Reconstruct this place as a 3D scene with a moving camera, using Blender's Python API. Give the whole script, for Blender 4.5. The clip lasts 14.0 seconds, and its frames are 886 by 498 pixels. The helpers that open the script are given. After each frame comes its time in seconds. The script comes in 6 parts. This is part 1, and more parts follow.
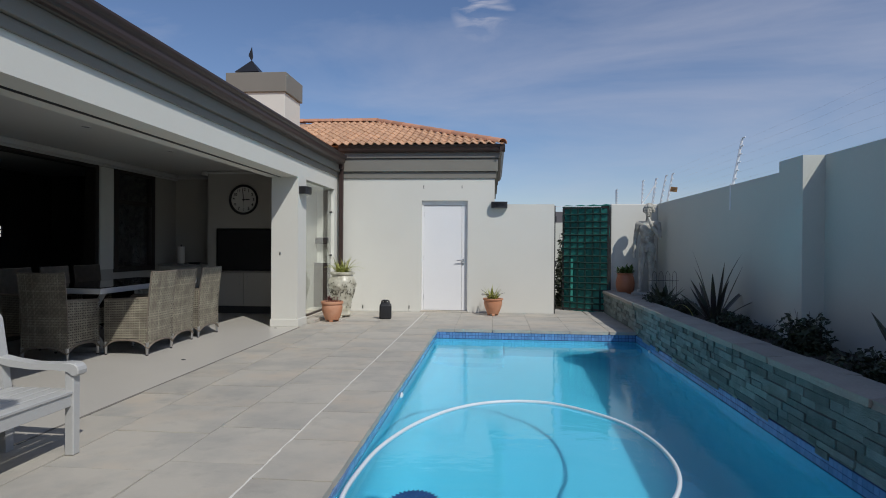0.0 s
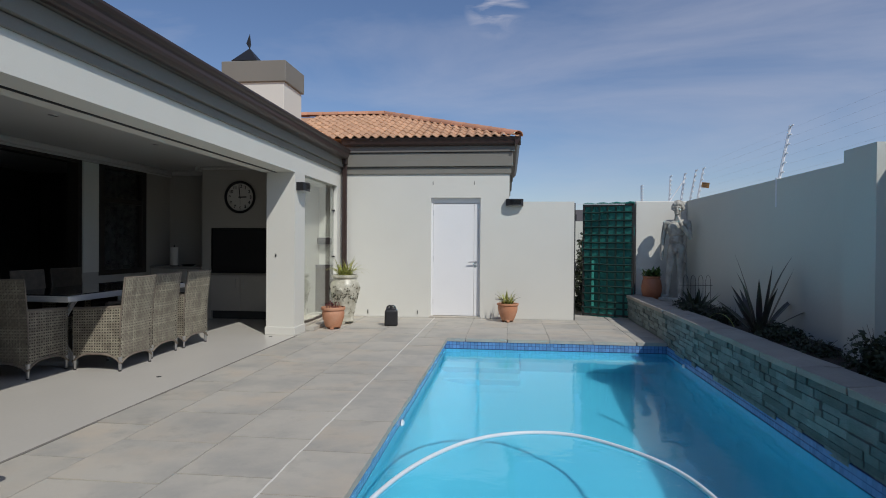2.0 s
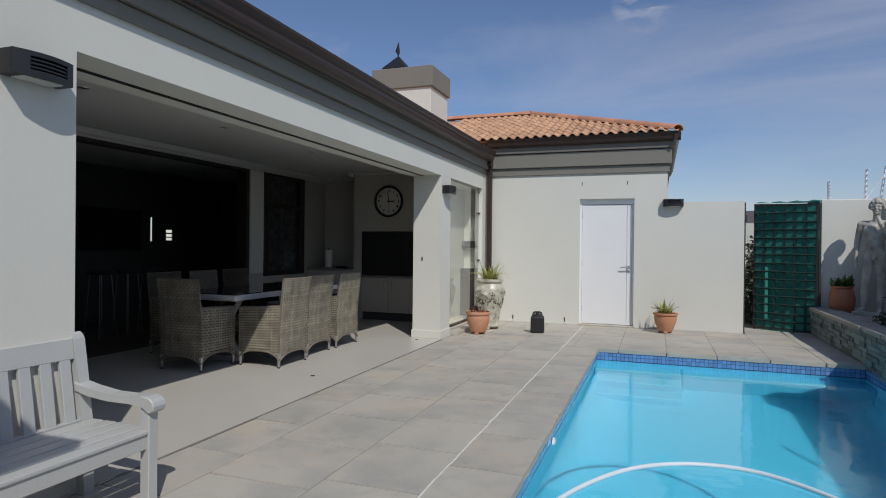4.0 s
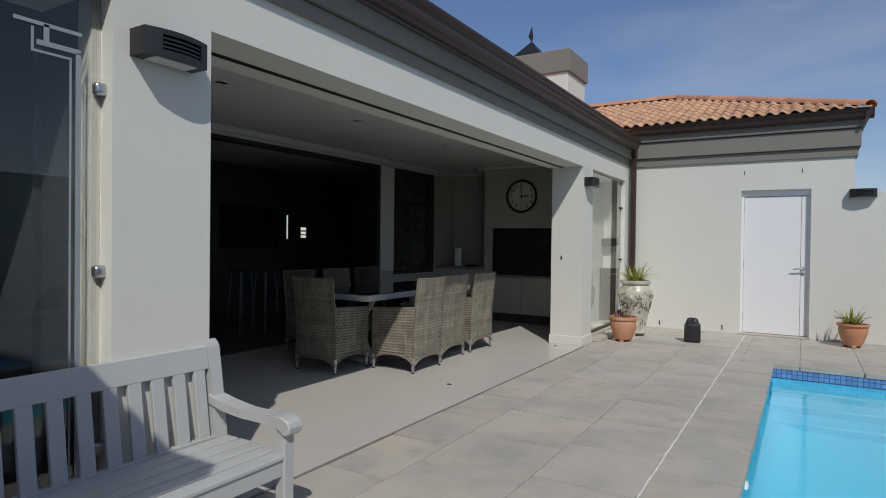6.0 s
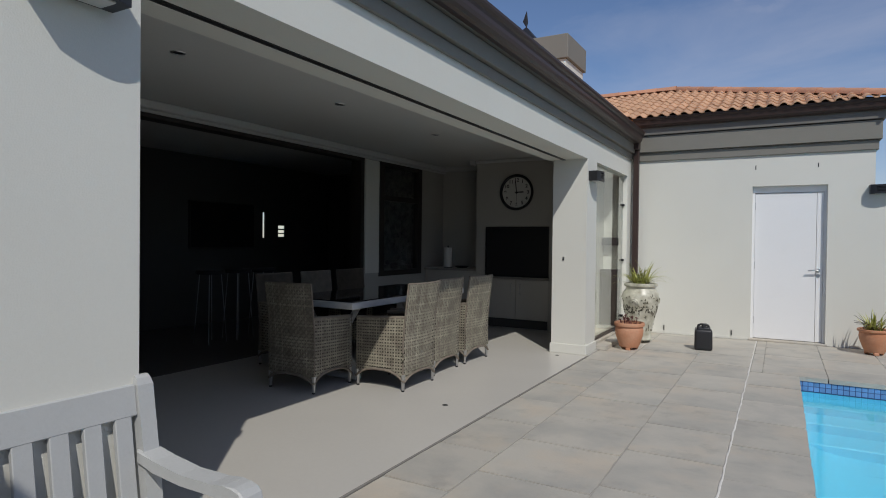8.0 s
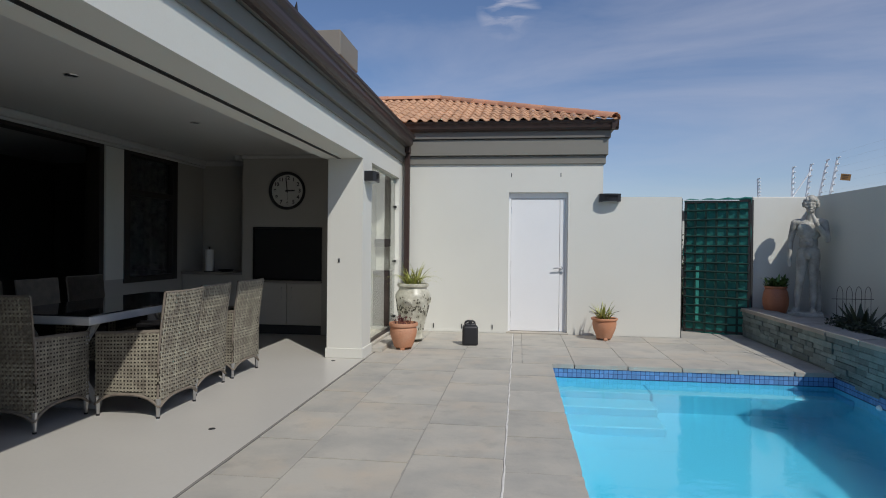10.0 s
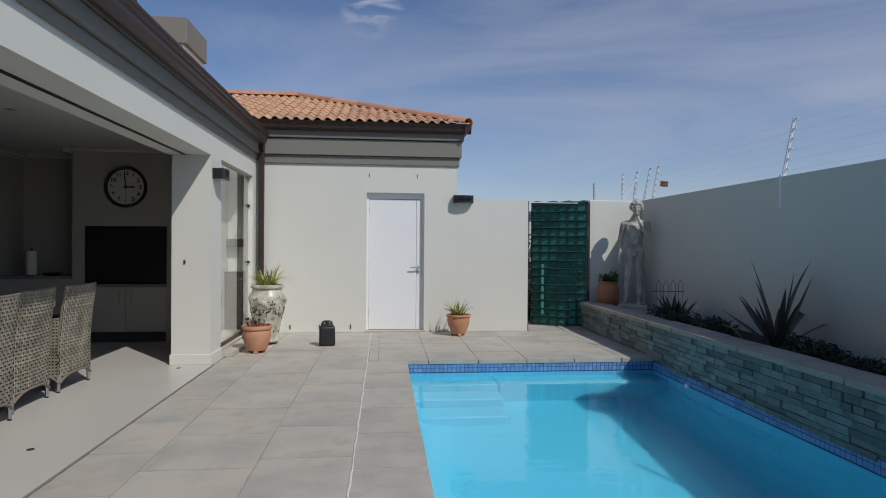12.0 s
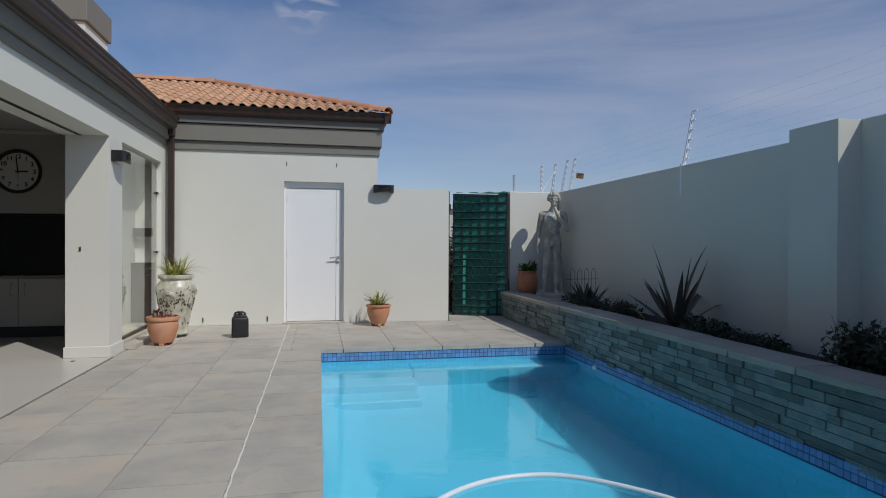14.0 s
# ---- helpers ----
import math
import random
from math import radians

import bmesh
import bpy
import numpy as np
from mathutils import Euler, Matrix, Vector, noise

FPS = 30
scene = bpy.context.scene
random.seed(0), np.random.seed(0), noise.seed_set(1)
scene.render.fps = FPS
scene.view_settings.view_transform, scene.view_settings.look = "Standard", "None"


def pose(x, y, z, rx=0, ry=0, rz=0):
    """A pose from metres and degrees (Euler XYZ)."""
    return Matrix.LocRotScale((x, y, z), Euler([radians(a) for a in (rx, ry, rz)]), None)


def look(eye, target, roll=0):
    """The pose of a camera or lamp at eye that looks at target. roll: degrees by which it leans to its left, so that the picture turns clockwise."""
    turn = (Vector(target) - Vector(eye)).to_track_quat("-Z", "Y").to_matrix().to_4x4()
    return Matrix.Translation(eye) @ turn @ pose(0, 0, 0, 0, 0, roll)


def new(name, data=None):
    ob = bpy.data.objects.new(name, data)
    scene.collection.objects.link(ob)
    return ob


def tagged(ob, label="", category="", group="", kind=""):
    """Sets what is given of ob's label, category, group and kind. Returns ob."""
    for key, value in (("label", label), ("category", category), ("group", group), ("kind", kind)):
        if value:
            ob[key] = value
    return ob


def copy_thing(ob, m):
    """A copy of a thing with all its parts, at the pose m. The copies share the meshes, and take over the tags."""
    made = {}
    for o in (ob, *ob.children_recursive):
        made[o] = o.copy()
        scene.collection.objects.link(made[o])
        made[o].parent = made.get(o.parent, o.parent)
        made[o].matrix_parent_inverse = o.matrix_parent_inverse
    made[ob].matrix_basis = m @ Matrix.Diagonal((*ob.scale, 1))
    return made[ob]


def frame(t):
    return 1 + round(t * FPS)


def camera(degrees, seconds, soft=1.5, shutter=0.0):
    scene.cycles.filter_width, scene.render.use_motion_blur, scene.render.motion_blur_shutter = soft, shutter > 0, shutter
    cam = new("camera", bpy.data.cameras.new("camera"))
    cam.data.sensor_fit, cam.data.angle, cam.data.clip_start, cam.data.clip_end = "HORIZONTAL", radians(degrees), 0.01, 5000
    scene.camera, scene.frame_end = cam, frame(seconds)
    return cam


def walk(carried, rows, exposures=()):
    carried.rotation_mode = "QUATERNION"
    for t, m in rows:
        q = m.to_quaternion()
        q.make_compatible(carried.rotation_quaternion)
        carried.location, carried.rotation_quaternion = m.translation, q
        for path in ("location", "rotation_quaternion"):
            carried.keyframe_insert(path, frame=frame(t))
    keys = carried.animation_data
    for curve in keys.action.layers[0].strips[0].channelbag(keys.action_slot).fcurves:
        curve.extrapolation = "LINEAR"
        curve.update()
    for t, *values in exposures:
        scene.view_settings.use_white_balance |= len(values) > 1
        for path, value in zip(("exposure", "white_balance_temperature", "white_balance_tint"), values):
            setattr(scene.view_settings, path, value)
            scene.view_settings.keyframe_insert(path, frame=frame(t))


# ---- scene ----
cam = camera(73.0, 14.0, soft=1.0)
PATH = [
    (0, (1.397, -1.492, 1.274), (1.227, 0.501, 1.264), 0.4),
    (0.5, (1.42, -1.304, 1.286), (1.244, 0.688, 1.272), 0.3),
    (1, (1.463, -1.095, 1.289), (1.278, 0.896, 1.275), 0.4),
    (1.5, (1.462, -0.886, 1.278), (1.263, 1.104, 1.267), 0.4),
    (2, (1.377, -0.678, 1.317), (1.162, 1.31, 1.301), 0.4),
    (2.5, (1.332, -0.563, 1.326), (1.067, 1.419, 1.314), 0.4),
    (3, (1.283, -0.504, 1.304), (0.905, 1.46, 1.299), 0.5),
    (3.5, (1.257, -0.472, 1.316), (0.752, 1.463, 1.308), 0.6),
    (4, (1.254, -0.41, 1.321), (0.58, 1.473, 1.312), 0.6),
    (4.2, (1.255, -0.378, 1.321), (0.518, 1.481, 1.311), 0.6),
    (6.3, (0.734, 0.117, 1.331), (-0.312, 1.821, 1.306), 0.8),
    (6.5, (0.688, 0.186, 1.328), (-0.363, 1.887, 1.302), 0.9),
    (7, (0.529, 0.347, 1.337), (-0.53, 2.043, 1.309), 0.8),
    (7.2, (0.483, 0.402, 1.345), (-0.58, 2.096, 1.317), 0.7),
    (9.3, (0.199, 0.767, 1.328), (-0.322, 2.698, 1.308), 0.6),
    (9.5, (0.175, 0.784, 1.328), (-0.246, 2.739, 1.31), 0.6),
    (10, (0.156, 0.802, 1.333), (-0.095, 2.786, 1.32), 0.6),
    (10.5, (0.169, 0.799, 1.348), (0.027, 2.794, 1.334), 0.4),
    (11, (0.188, 0.785, 1.357), (0.17, 2.785, 1.342), 0.4),
    (11.5, (0.242, 0.759, 1.373), (0.329, 2.757, 1.355), 0.4),
    (12, (0.265, 0.717, 1.344), (0.462, 2.707, 1.332), 0.4),
    (12.5, (0.278, 0.709, 1.314), (0.578, 2.686, 1.302), 0.3),
    (13, (0.336, 0.703, 1.282), (0.7, 2.669, 1.272), 0.3),
    (13.5, (0.421, 0.696, 1.24), (0.811, 2.658, 1.228), 0.3),
    (14, (0.519, 0.701, 1.201), (0.924, 2.659, 1.188), 0.3),
]
walk(cam, [(t, look(eye, target, roll)) for t, eye, target, roll in PATH], [(0, -0.24), (4, -0.26), (7, -0.31), (9.5, -0.21), (10, -0.20), (11.5, -0.29), (14, -0.33)])

# ---- world, sun, exposure ----
SUN = Vector((1.06, -1.35, 1.75)).normalized()
world = bpy.data.worlds.new("sky")
scene.world = world
world.use_nodes = True
wn, wl = world.node_tree.nodes, world.node_tree.links
wn.clear()
w_out, w_bg = wn.new("ShaderNodeOutputWorld"), wn.new("ShaderNodeBackground")
w_sky = wn.new("ShaderNodeTexSky")
w_sky.sky_type, w_sky.sun_disc = "NISHITA", False
w_sky.sun_elevation = math.asin(SUN.z)
w_sky.sun_rotation = math.atan2(SUN.x, SUN.y)
w_sky.air_density, w_sky.dust_density, w_sky.ozone_density = 1.0, 0.3, 4.0
w_tc, w_map = wn.new("ShaderNodeTexCoord"), wn.new("ShaderNodeMapping")
w_map.inputs["Scale"].default_value = (1.1, 2.6, 5.5)
w_map.inputs["Rotation"].default_value = (0.0, 0.25, 0.5)
w_no = wn.new("ShaderNodeTexNoise")
w_no.inputs["Scale"].default_value, w_no.inputs["Detail"].default_value = 1.5, 7.0
w_no.inputs["Roughness"].default_value, w_no.inputs["Distortion"].default_value = 0.58, 0.6
w_ramp = wn.new("ShaderNodeMapRange")
w_ramp.inputs["From Min"].default_value, w_ramp.inputs["From Max"].default_value = 0.40, 0.85
w_ramp.inputs["To Min"].default_value, w_ramp.inputs["To Max"].default_value = 0.0, 0.46
w_mix = wn.new("ShaderNodeMix")
w_mix.data_type = "RGBA"
w_mix.inputs[7].default_value = (6.2, 6.4, 6.9, 1)
wl.new(w_tc.outputs["Generated"], w_map.inputs["Vector"])
wl.new(w_map.outputs["Vector"], w_no.inputs["Vector"])
wl.new(w_no.outputs["Fac"], w_ramp.inputs["Value"])
# cover thickens towards the east
w_sep, w_east, w_sum = wn.new("ShaderNodeSeparateXYZ"), wn.new("ShaderNodeMapRange"), wn.new("ShaderNodeMath")
w_east.inputs["From Min"].default_value, w_east.inputs["From Max"].default_value = -0.5, 0.6
w_east.inputs["To Min"].default_value, w_east.inputs["To Max"].default_value = -0.15, 0.12
wl.new(w_tc.outputs["Generated"], w_sep.inputs["Vector"])
wl.new(w_sep.outputs["X"], w_east.inputs["Value"])
wl.new(w_ramp.outputs["Result"], w_sum.inputs[0])
wl.new(w_east.outputs["Result"], w_sum.inputs[1])
# one bright torn wisp high in the north
w_dot, w_near, w_torn, w_tear = wn.new("ShaderNodeVectorMath"), wn.new("ShaderNodeMapRange"), wn.new("ShaderNodeTexNoise"), wn.new("ShaderNodeMapRange")
w_dot.operation = "DOT_PRODUCT"
w_dot.inputs[1].default_value = Vector((-0.02, 0.930, 0.370)).normalized()
w_near.inputs["From Min"].default_value, w_near.inputs["From Max"].default_value = 0.9986, 0.99995
w_torn.inputs["Scale"].default_value, w_torn.inputs["Detail"].default_value, w_torn.inputs["Distortion"].default_value = 17.0, 6.0, 0.8
w_tear.inputs["From Min"].default_value, w_tear.inputs["From Max"].default_value = 0.47, 0.72
w_tear.inputs["To Max"].default_value = 0.75
w_turn = wn.new("ShaderNodeMapping")
w_turn.inputs["Rotation"].default_value, w_turn.inputs["Scale"].default_value = (0.0, radians(45), 0.0), (0.7, 1.0, 2.6)
w_bit, w_all = wn.new("ShaderNodeMath"), wn.new("ShaderNodeMath")
w_bit.operation, w_all.use_clamp = "MULTIPLY", True
wl.new(w_tc.outputs["Generated"], w_dot.inputs[0])
wl.new(w_dot.outputs["Value"], w_near.inputs["Value"])
wl.new(w_tc.outputs["Generated"], w_turn.inputs["Vector"])
wl.new(w_turn.outputs["Vector"], w_torn.inputs["Vector"])
wl.new(w_torn.outputs["Fac"], w_tear.inputs["Value"])
wl.new(w_near.outputs["Result"], w_bit.inputs[0])
wl.new(w_tear.outputs["Result"], w_bit.inputs[1])
wl.new(w_sum.outputs["Value"], w_all.inputs[0])
wl.new(w_bit.outputs["Value"], w_all.inputs[1])
wl.new(w_all.outputs["Value"], w_mix.inputs["Factor"])
wl.new(w_sky.outputs["Color"], w_mix.inputs[6])
w_tint = wn.new("ShaderNodeMix")
w_tint.data_type, w_tint.blend_type = "RGBA", "MULTIPLY"
w_tint.inputs["Factor"].default_value = 1.0
w_tint.inputs[7].default_value = (1.0, 0.985, 1.07, 1)
wl.new(w_mix.outputs[2], w_tint.inputs[6])
wl.new(w_tint.outputs[2], w_bg.inputs["Color"])
w_bg.inputs["Strength"].default_value = 0.10
wl.new(w_bg.outputs["Background"], w_out.inputs["Surface"])

sun = new("sun", bpy.data.lights.new("sun", "SUN"))
sun.data.energy, sun.data.angle, sun.data.color = 3.2, radians(0.55), (1.0, 0.97, 0.915)
sun.matrix_world = look(SUN * 30, (0, 0, 0))


# ---- materials ----
def mat(name, col, rough=0.6, metal=0.0, var=0.12, scale=3.0, fine=60.0, bump=0.15, bump_scale=None, alt=None, spec=0.5, random_amount=0.0, stretch=(1, 1, 1), island=False, spread=False):
    """A painted, plastered or mineral surface: base colour with broad stains and fine grain, and a fine relief."""
    m = bpy.data.materials.new(name)
    m.use_nodes = True
    n, l = m.node_tree.nodes, m.node_tree.links
    b = n["Principled BSDF"]
    b.inputs["Roughness"].default_value, b.inputs["Metallic"].default_value = rough, metal
    b.inputs["Specular IOR Level"].default_value = spec
    tc, mp = n.new("ShaderNodeTexCoord"), n.new("ShaderNodeMapping")
    mp.inputs["Scale"].default_value = stretch
    l.new(tc.outputs["Object"], mp.inputs["Vector"])
    big, small = n.new("ShaderNodeTexNoise"), n.new("ShaderNodeTexNoise")
    big.inputs["Scale"].default_value, big.inputs["Detail"].default_value = scale, 5.0
    small.inputs["Scale"].default_value, small.inputs["Detail"].default_value = fine, 4.0
    add = n.new("ShaderNodeVectorMath")
    info = n.new("ShaderNodeObjectInfo")
    shift = n.new("ShaderNodeVectorMath")
    shift.operation = "SCALE"
    l.new(info.outputs["Location"], shift.inputs[0])
    shift.inputs["Scale"].default_value = 1.37
    l.new(mp.outputs["Vector"], add.inputs[0])
    l.new(shift.outputs["Vector"], add.inputs[1])
    for t in (big, small):
        l.new(add.outputs["Vector"], t.inputs["Vector"])
    if spread:
        place = n.new("ShaderNodeNewGeometry")
        l.new(place.outputs["Position"], big.inputs["Vector"])
    a2 = alt or tuple(c * 0.72 for c in col)
    mix = n.new("ShaderNodeMix")
    mix.data_type = "RGBA"
    mix.inputs[6].default_value, mix.inputs[7].default_value = (*col, 1), (*a2, 1)
    rng = n.new("ShaderNodeMapRange")
    rng.inputs["From Min"].default_value, rng.inputs["From Max"].default_value = 0.35, 0.72
    rng.inputs["To Max"].default_value = min(1.0, var * 3)
    l.new(big.outputs["Fac"], rng.inputs["Value"])
    l.new(rng.outputs["Result"], mix.inputs["Factor"])
    hsv = n.new("ShaderNodeHueSaturation")
    l.new(mix.outputs[2], hsv.inputs["Color"])
    vr = n.new("ShaderNodeMapRange")
    vr.inputs["To Min"].default_value, vr.inputs["To Max"].default_value = 1 - var * 0.7, 1 + var * 0.7
    l.new(small.outputs["Fac"], vr.inputs["Value"])
    if random_amount:
        rr = n.new("ShaderNodeMapRange")
        rr.inputs["To Min"].default_value, rr.inputs["To Max"].default_value = 1 - random_amount, 1 + random_amount
        if island:
            geo = n.new("ShaderNodeNewGeometry")
            l.new(geo.outputs["Random Per Island"], rr.inputs["Value"])
        else:
            l.new(info.outputs["Random"], rr.inputs["Value"])
        mul = n.new("ShaderNodeMath")
        mul.operation = "MULTIPLY"
        l.new(vr.outputs["Result"], mul.inputs[0])
        l.new(rr.outputs["Result"], mul.inputs[1])
        l.new(mul.outputs["Value"], hsv.inputs["Value"])
    else:
        l.new(vr.outputs["Result"], hsv.inputs["Value"])
    l.new(hsv.outputs["Color"], b.inputs["Base Color"])
    if bump:
        bp = n.new("ShaderNodeBump")
        bp.inputs["Strength"].default_value, bp.inputs["Distance"].default_value = bump, 0.01
        src = small
        if bump_scale:
            src = n.new("ShaderNodeTexNoise")
            src.inputs["Scale"].default_value, src.inputs["Detail"].default_value = bump_scale, 3.0
            l.new(add.outputs["Vector"], src.inputs["Vector"])
        l.new(src.outputs["Fac"], bp.inputs["Height"])
        l.new(bp.outputs["Normal"], b.inputs["Normal"])
    return m


def glass_mat(name, tint=(0.9, 0.95, 0.94), ior=1.45, rough=0.0, bump=0.0, bump_scale=2.0):
    m = bpy.data.materials.new(name)
    m.use_nodes = True
    n, l = m.node_tree.nodes, m.node_tree.links
    b = n["Principled BSDF"]
    b.inputs["Base Color"].default_value = (*tint, 1)
    b.inputs["Roughness"].default_value, b.inputs["IOR"].default_value = rough, ior
    b.inputs["Transmission Weight"].default_value = 1.0
    if bump:
        tc, no, bp = n.new("ShaderNodeTexCoord"), n.new("ShaderNodeTexNoise"), n.new("ShaderNodeBump")
        no.inputs["Scale"].default_value, no.inputs["Detail"].default_value = bump_scale, 5.0
        bp.inputs["Strength"].default_value, bp.inputs["Distance"].default_value = bump, 0.02
        l.new(tc.outputs["Object"], no.inputs["Vector"])
        l.new(no.outputs["Fac"], bp.inputs["Height"])
        l.new(bp.outputs["Normal"], b.inputs["Normal"])
    return m


PLASTER = mat("warm_white_plaster", (0.66, 0.651, 0.592), 0.85, var=0.035, scale=1.1, fine=90, bump=0.12, bump_scale=160)
PLASTER_WALL = mat("pale_grey_boundary_plaster", (0.595, 0.605, 0.545), 0.85, var=0.05, scale=0.8, fine=60, bump=0.15, bump_scale=120)
TAUPE = mat("taupe_moulding_paint", (0.205, 0.195, 0.168), 0.7, var=0.06, scale=2, fine=80, bump=0.08)
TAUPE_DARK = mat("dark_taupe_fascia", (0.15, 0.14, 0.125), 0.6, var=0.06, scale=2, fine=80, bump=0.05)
GUTTER = mat("dark_brown_gutter", (0.050, 0.032, 0.028), 0.38, var=0.1, scale=3, fine=40, bump=0.03, spec=0.3)
CEIL = mat("ceiling_paint", (0.56, 0.56, 0.54), 0.8, var=0.03, scale=1.0, fine=80, bump=0.04)
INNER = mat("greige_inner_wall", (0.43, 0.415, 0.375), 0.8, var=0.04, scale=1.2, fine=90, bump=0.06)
PATIO = mat("cream_screed_floor", (0.56, 0.535, 0.485), 0.34, var=0.05, scale=1.3, fine=30, bump=0.02)


def slab_mat(name, shift):
    """Weathered concrete: grey and warm clouds that run across the slabs, fine pitting, a slight tone for each slab."""
    m = bpy.data.materials.new(name)
    m.use_nodes = True
    n, l = m.node_tree.nodes, m.node_tree.links
    b = n["Principled BSDF"]
    b.inputs["Roughness"].default_value = 0.8
    geo, info = n.new("ShaderNodeNewGeometry"), n.new("ShaderNodeObjectInfo")
    off = n.new("ShaderNodeVectorMath")
    off.operation = "MULTIPLY_ADD"
    l.new(info.outputs["Random"], off.inputs[0])
    off.inputs[1].default_value = (1.2, 1.2, 0.0)
    l.new(geo.outputs["Position"], off.inputs[2])

    def cloud(scale, lo, hi, detail=5.0):
        t, r = n.new("ShaderNodeTexNoise"), n.new("ShaderNodeMapRange")
        t.inputs["Scale"].default_value, t.inputs["Detail"].default_value = scale, detail
        t.inputs["Roughness"].default_value = 0.6
        r.inputs["From Min"].default_value, r.inputs["From Max"].default_value = lo, hi
        l.new(off.outputs["Vector"], t.inputs["Vector"])
        l.new(t.outputs["Fac"], r.inputs["Value"])
        return r.outputs["Result"]

    def mix(a, c, fac):
        x = n.new("ShaderNodeMix")
        x.data_type = "RGBA"
        if isinstance(a, tuple):
            x.inputs[6].default_value = (*a, 1)
        else:
            l.new(a, x.inputs[6])
        x.inputs[7].default_value = (*c, 1)
        l.new(fac, x.inputs["Factor"])
        return x.outputs[2]

    c = mix((0.47, 0.441, 0.383), (0.35, 0.338, 0.308), cloud(1.7, 0.42, 0.72))
    c = mix(c, (0.52, 0.445, 0.35), cloud(1.05 + shift, 0.50, 0.78))
    c = mix(c, (0.295, 0.281, 0.252), cloud(3.6, 0.56, 0.86, 8.0))
    hsv, tone, grit = n.new("ShaderNodeHueSaturation"), n.new("ShaderNodeMapRange"), n.new("ShaderNodeTexNoise")
    tone.inputs["To Min"].default_value, tone.inputs["To Max"].default_value = 0.95, 1.05
    l.new(info.outputs["Random"], tone.inputs["Value"])
    l.new(tone.outputs["Result"], hsv.inputs["Value"])
    l.new(c, hsv.inputs["Color"])
    l.new(hsv.outputs["Color"], b.inputs["Base Color"])
    grit.inputs["Scale"].default_value, grit.inputs["Detail"].default_value = 38.0, 6.0
    l.new(off.outputs["Vector"], grit.inputs["Vector"])
    bp = n.new("ShaderNodeBump")
    bp.inputs["Strength"].default_value, bp.inputs["Distance"].default_value = 0.3, 0.008
    l.new(grit.outputs["Fac"], bp.inputs["Height"])
    l.new(bp.outputs["Normal"], b.inputs["Normal"])
    return m


SLAB = slab_mat("grey_concrete_slab", 0.0)
SLAB_WARM = slab_mat("sandy_concrete_slab", 0.5)
GROUT = mat("grey_mortar", (0.255, 0.24, 0.215), 0.95, var=0.2, scale=5, fine=80, bump=0.3)
MORTAR = mat("weathered_slab_mortar", (0.35, 0.335, 0.30), 0.95, var=0.2, scale=5, fine=80, bump=0.3)
JOINT = mat("white_expansion_joint", (0.72, 0.70, 0.65), 0.8, var=0.15, scale=9, fine=80, bump=0.2)
GROUND = mat("sandy_ground", (0.22, 0.19, 0.14), 0.95, var=0.2, scale=0.5, fine=8, bump=0.3)
STONE = mat("green_grey_slate", (0.195, 0.235, 0.222), 0.75, spread=True, var=0.4, scale=9, fine=14, bump=0.9, bump_scale=9, alt=(0.13, 0.172, 0.162), random_amount=0.36)
STONE_COPING = mat("weathered_planter_coping", (0.36, 0.33, 0.285), 0.85, var=0.18, scale=4, fine=50, bump=0.3, bump_scale=40, random_amount=0.08)
POOLPLASTER = mat("pale_blue_pool_plaster", (0.085, 0.46, 0.63), 0.6, var=0.05, scale=1.2, fine=30, bump=0.05)
MOSAIC = mat("blue_mosaic_tile", (0.145, 0.29, 0.55), 0.15, var=0.06, scale=9, fine=60, bump=0.0, random_amount=0.14)
MOSAIC_RIM = mat("blue_mosaic_tile_row", (0.145, 0.29, 0.55), 0.15, var=0.06, scale=9, fine=60, bump=0.0, random_amount=0.14, island=True)
SLATEJOINT = mat("slate_joint", (0.17, 0.205, 0.19), 0.9, var=0.2, scale=8, bump=0.3)
MOSAIC_GROUT = mat("mosaic_grout", (0.03, 0.05, 0.14), 0.8, var=0.1, bump=0.1)
WATER = glass_mat("pool_water", (0.68, 0.935, 1.0), 1.33, 0.0, bump=0.15, bump_scale=5.5)
CLAY = mat("terracotta_roof_tile", (0.60, 0.36, 0.212), 0.8, var=0.22, scale=5, fine=40, bump=0.25, alt=(0.47, 0.265, 0.17), random_amount=0.16)
CLAY_RIDGE = mat("terracotta_ridge_tile", (0.56, 0.28, 0.165), 0.8, var=0.22, scale=5, fine=40, bump=0.25, alt=(0.48, 0.24, 0.16), random_amount=0.2)
DOORWHITE = mat("white_door_paint", (0.80, 0.80, 0.80), 0.42, var=0.02, scale=2, fine=40, bump=0.02)
BENCHWHITE = mat("white_bench_paint", (0.47, 0.475, 0.465), 0.5, var=0.06, scale=6, fine=90, bump=0.12, stretch=(1, 1, 1))
STEEL = mat("brushed_steel", (0.55, 0.55, 0.55), 0.3, 1.0, var=0.05, bump=0.02)
BLACK = mat("black_painted_metal", (0.018, 0.018, 0.02), 0.42, var=0.1, bump=0.03)
BLACKPLASTIC = mat("black_plastic", (0.02, 0.02, 0.022), 0.45, var=0.15, scale=8, bump=0.05)
DARKGLASS = mat("dark_glass_top", (0.02, 0.021, 0.024), 0.05, var=0.05, bump=0.0)
# interior surfaces coloured dark: the rooms' lack of light is in the paint
DARKROOM = mat("unlit_shade_paint", (0.075, 0.074, 0.07), 0.9, var=0.05, bump=0.03)
SITTING = mat("unlit_sitting_room_shade", (0.035, 0.04, 0.048), 0.9, var=0.05, bump=0.03)
DARKFLOOR = mat("unlit_floor_shade", (0.13, 0.122, 0.112), 0.5, var=0.05, bump=0.02)
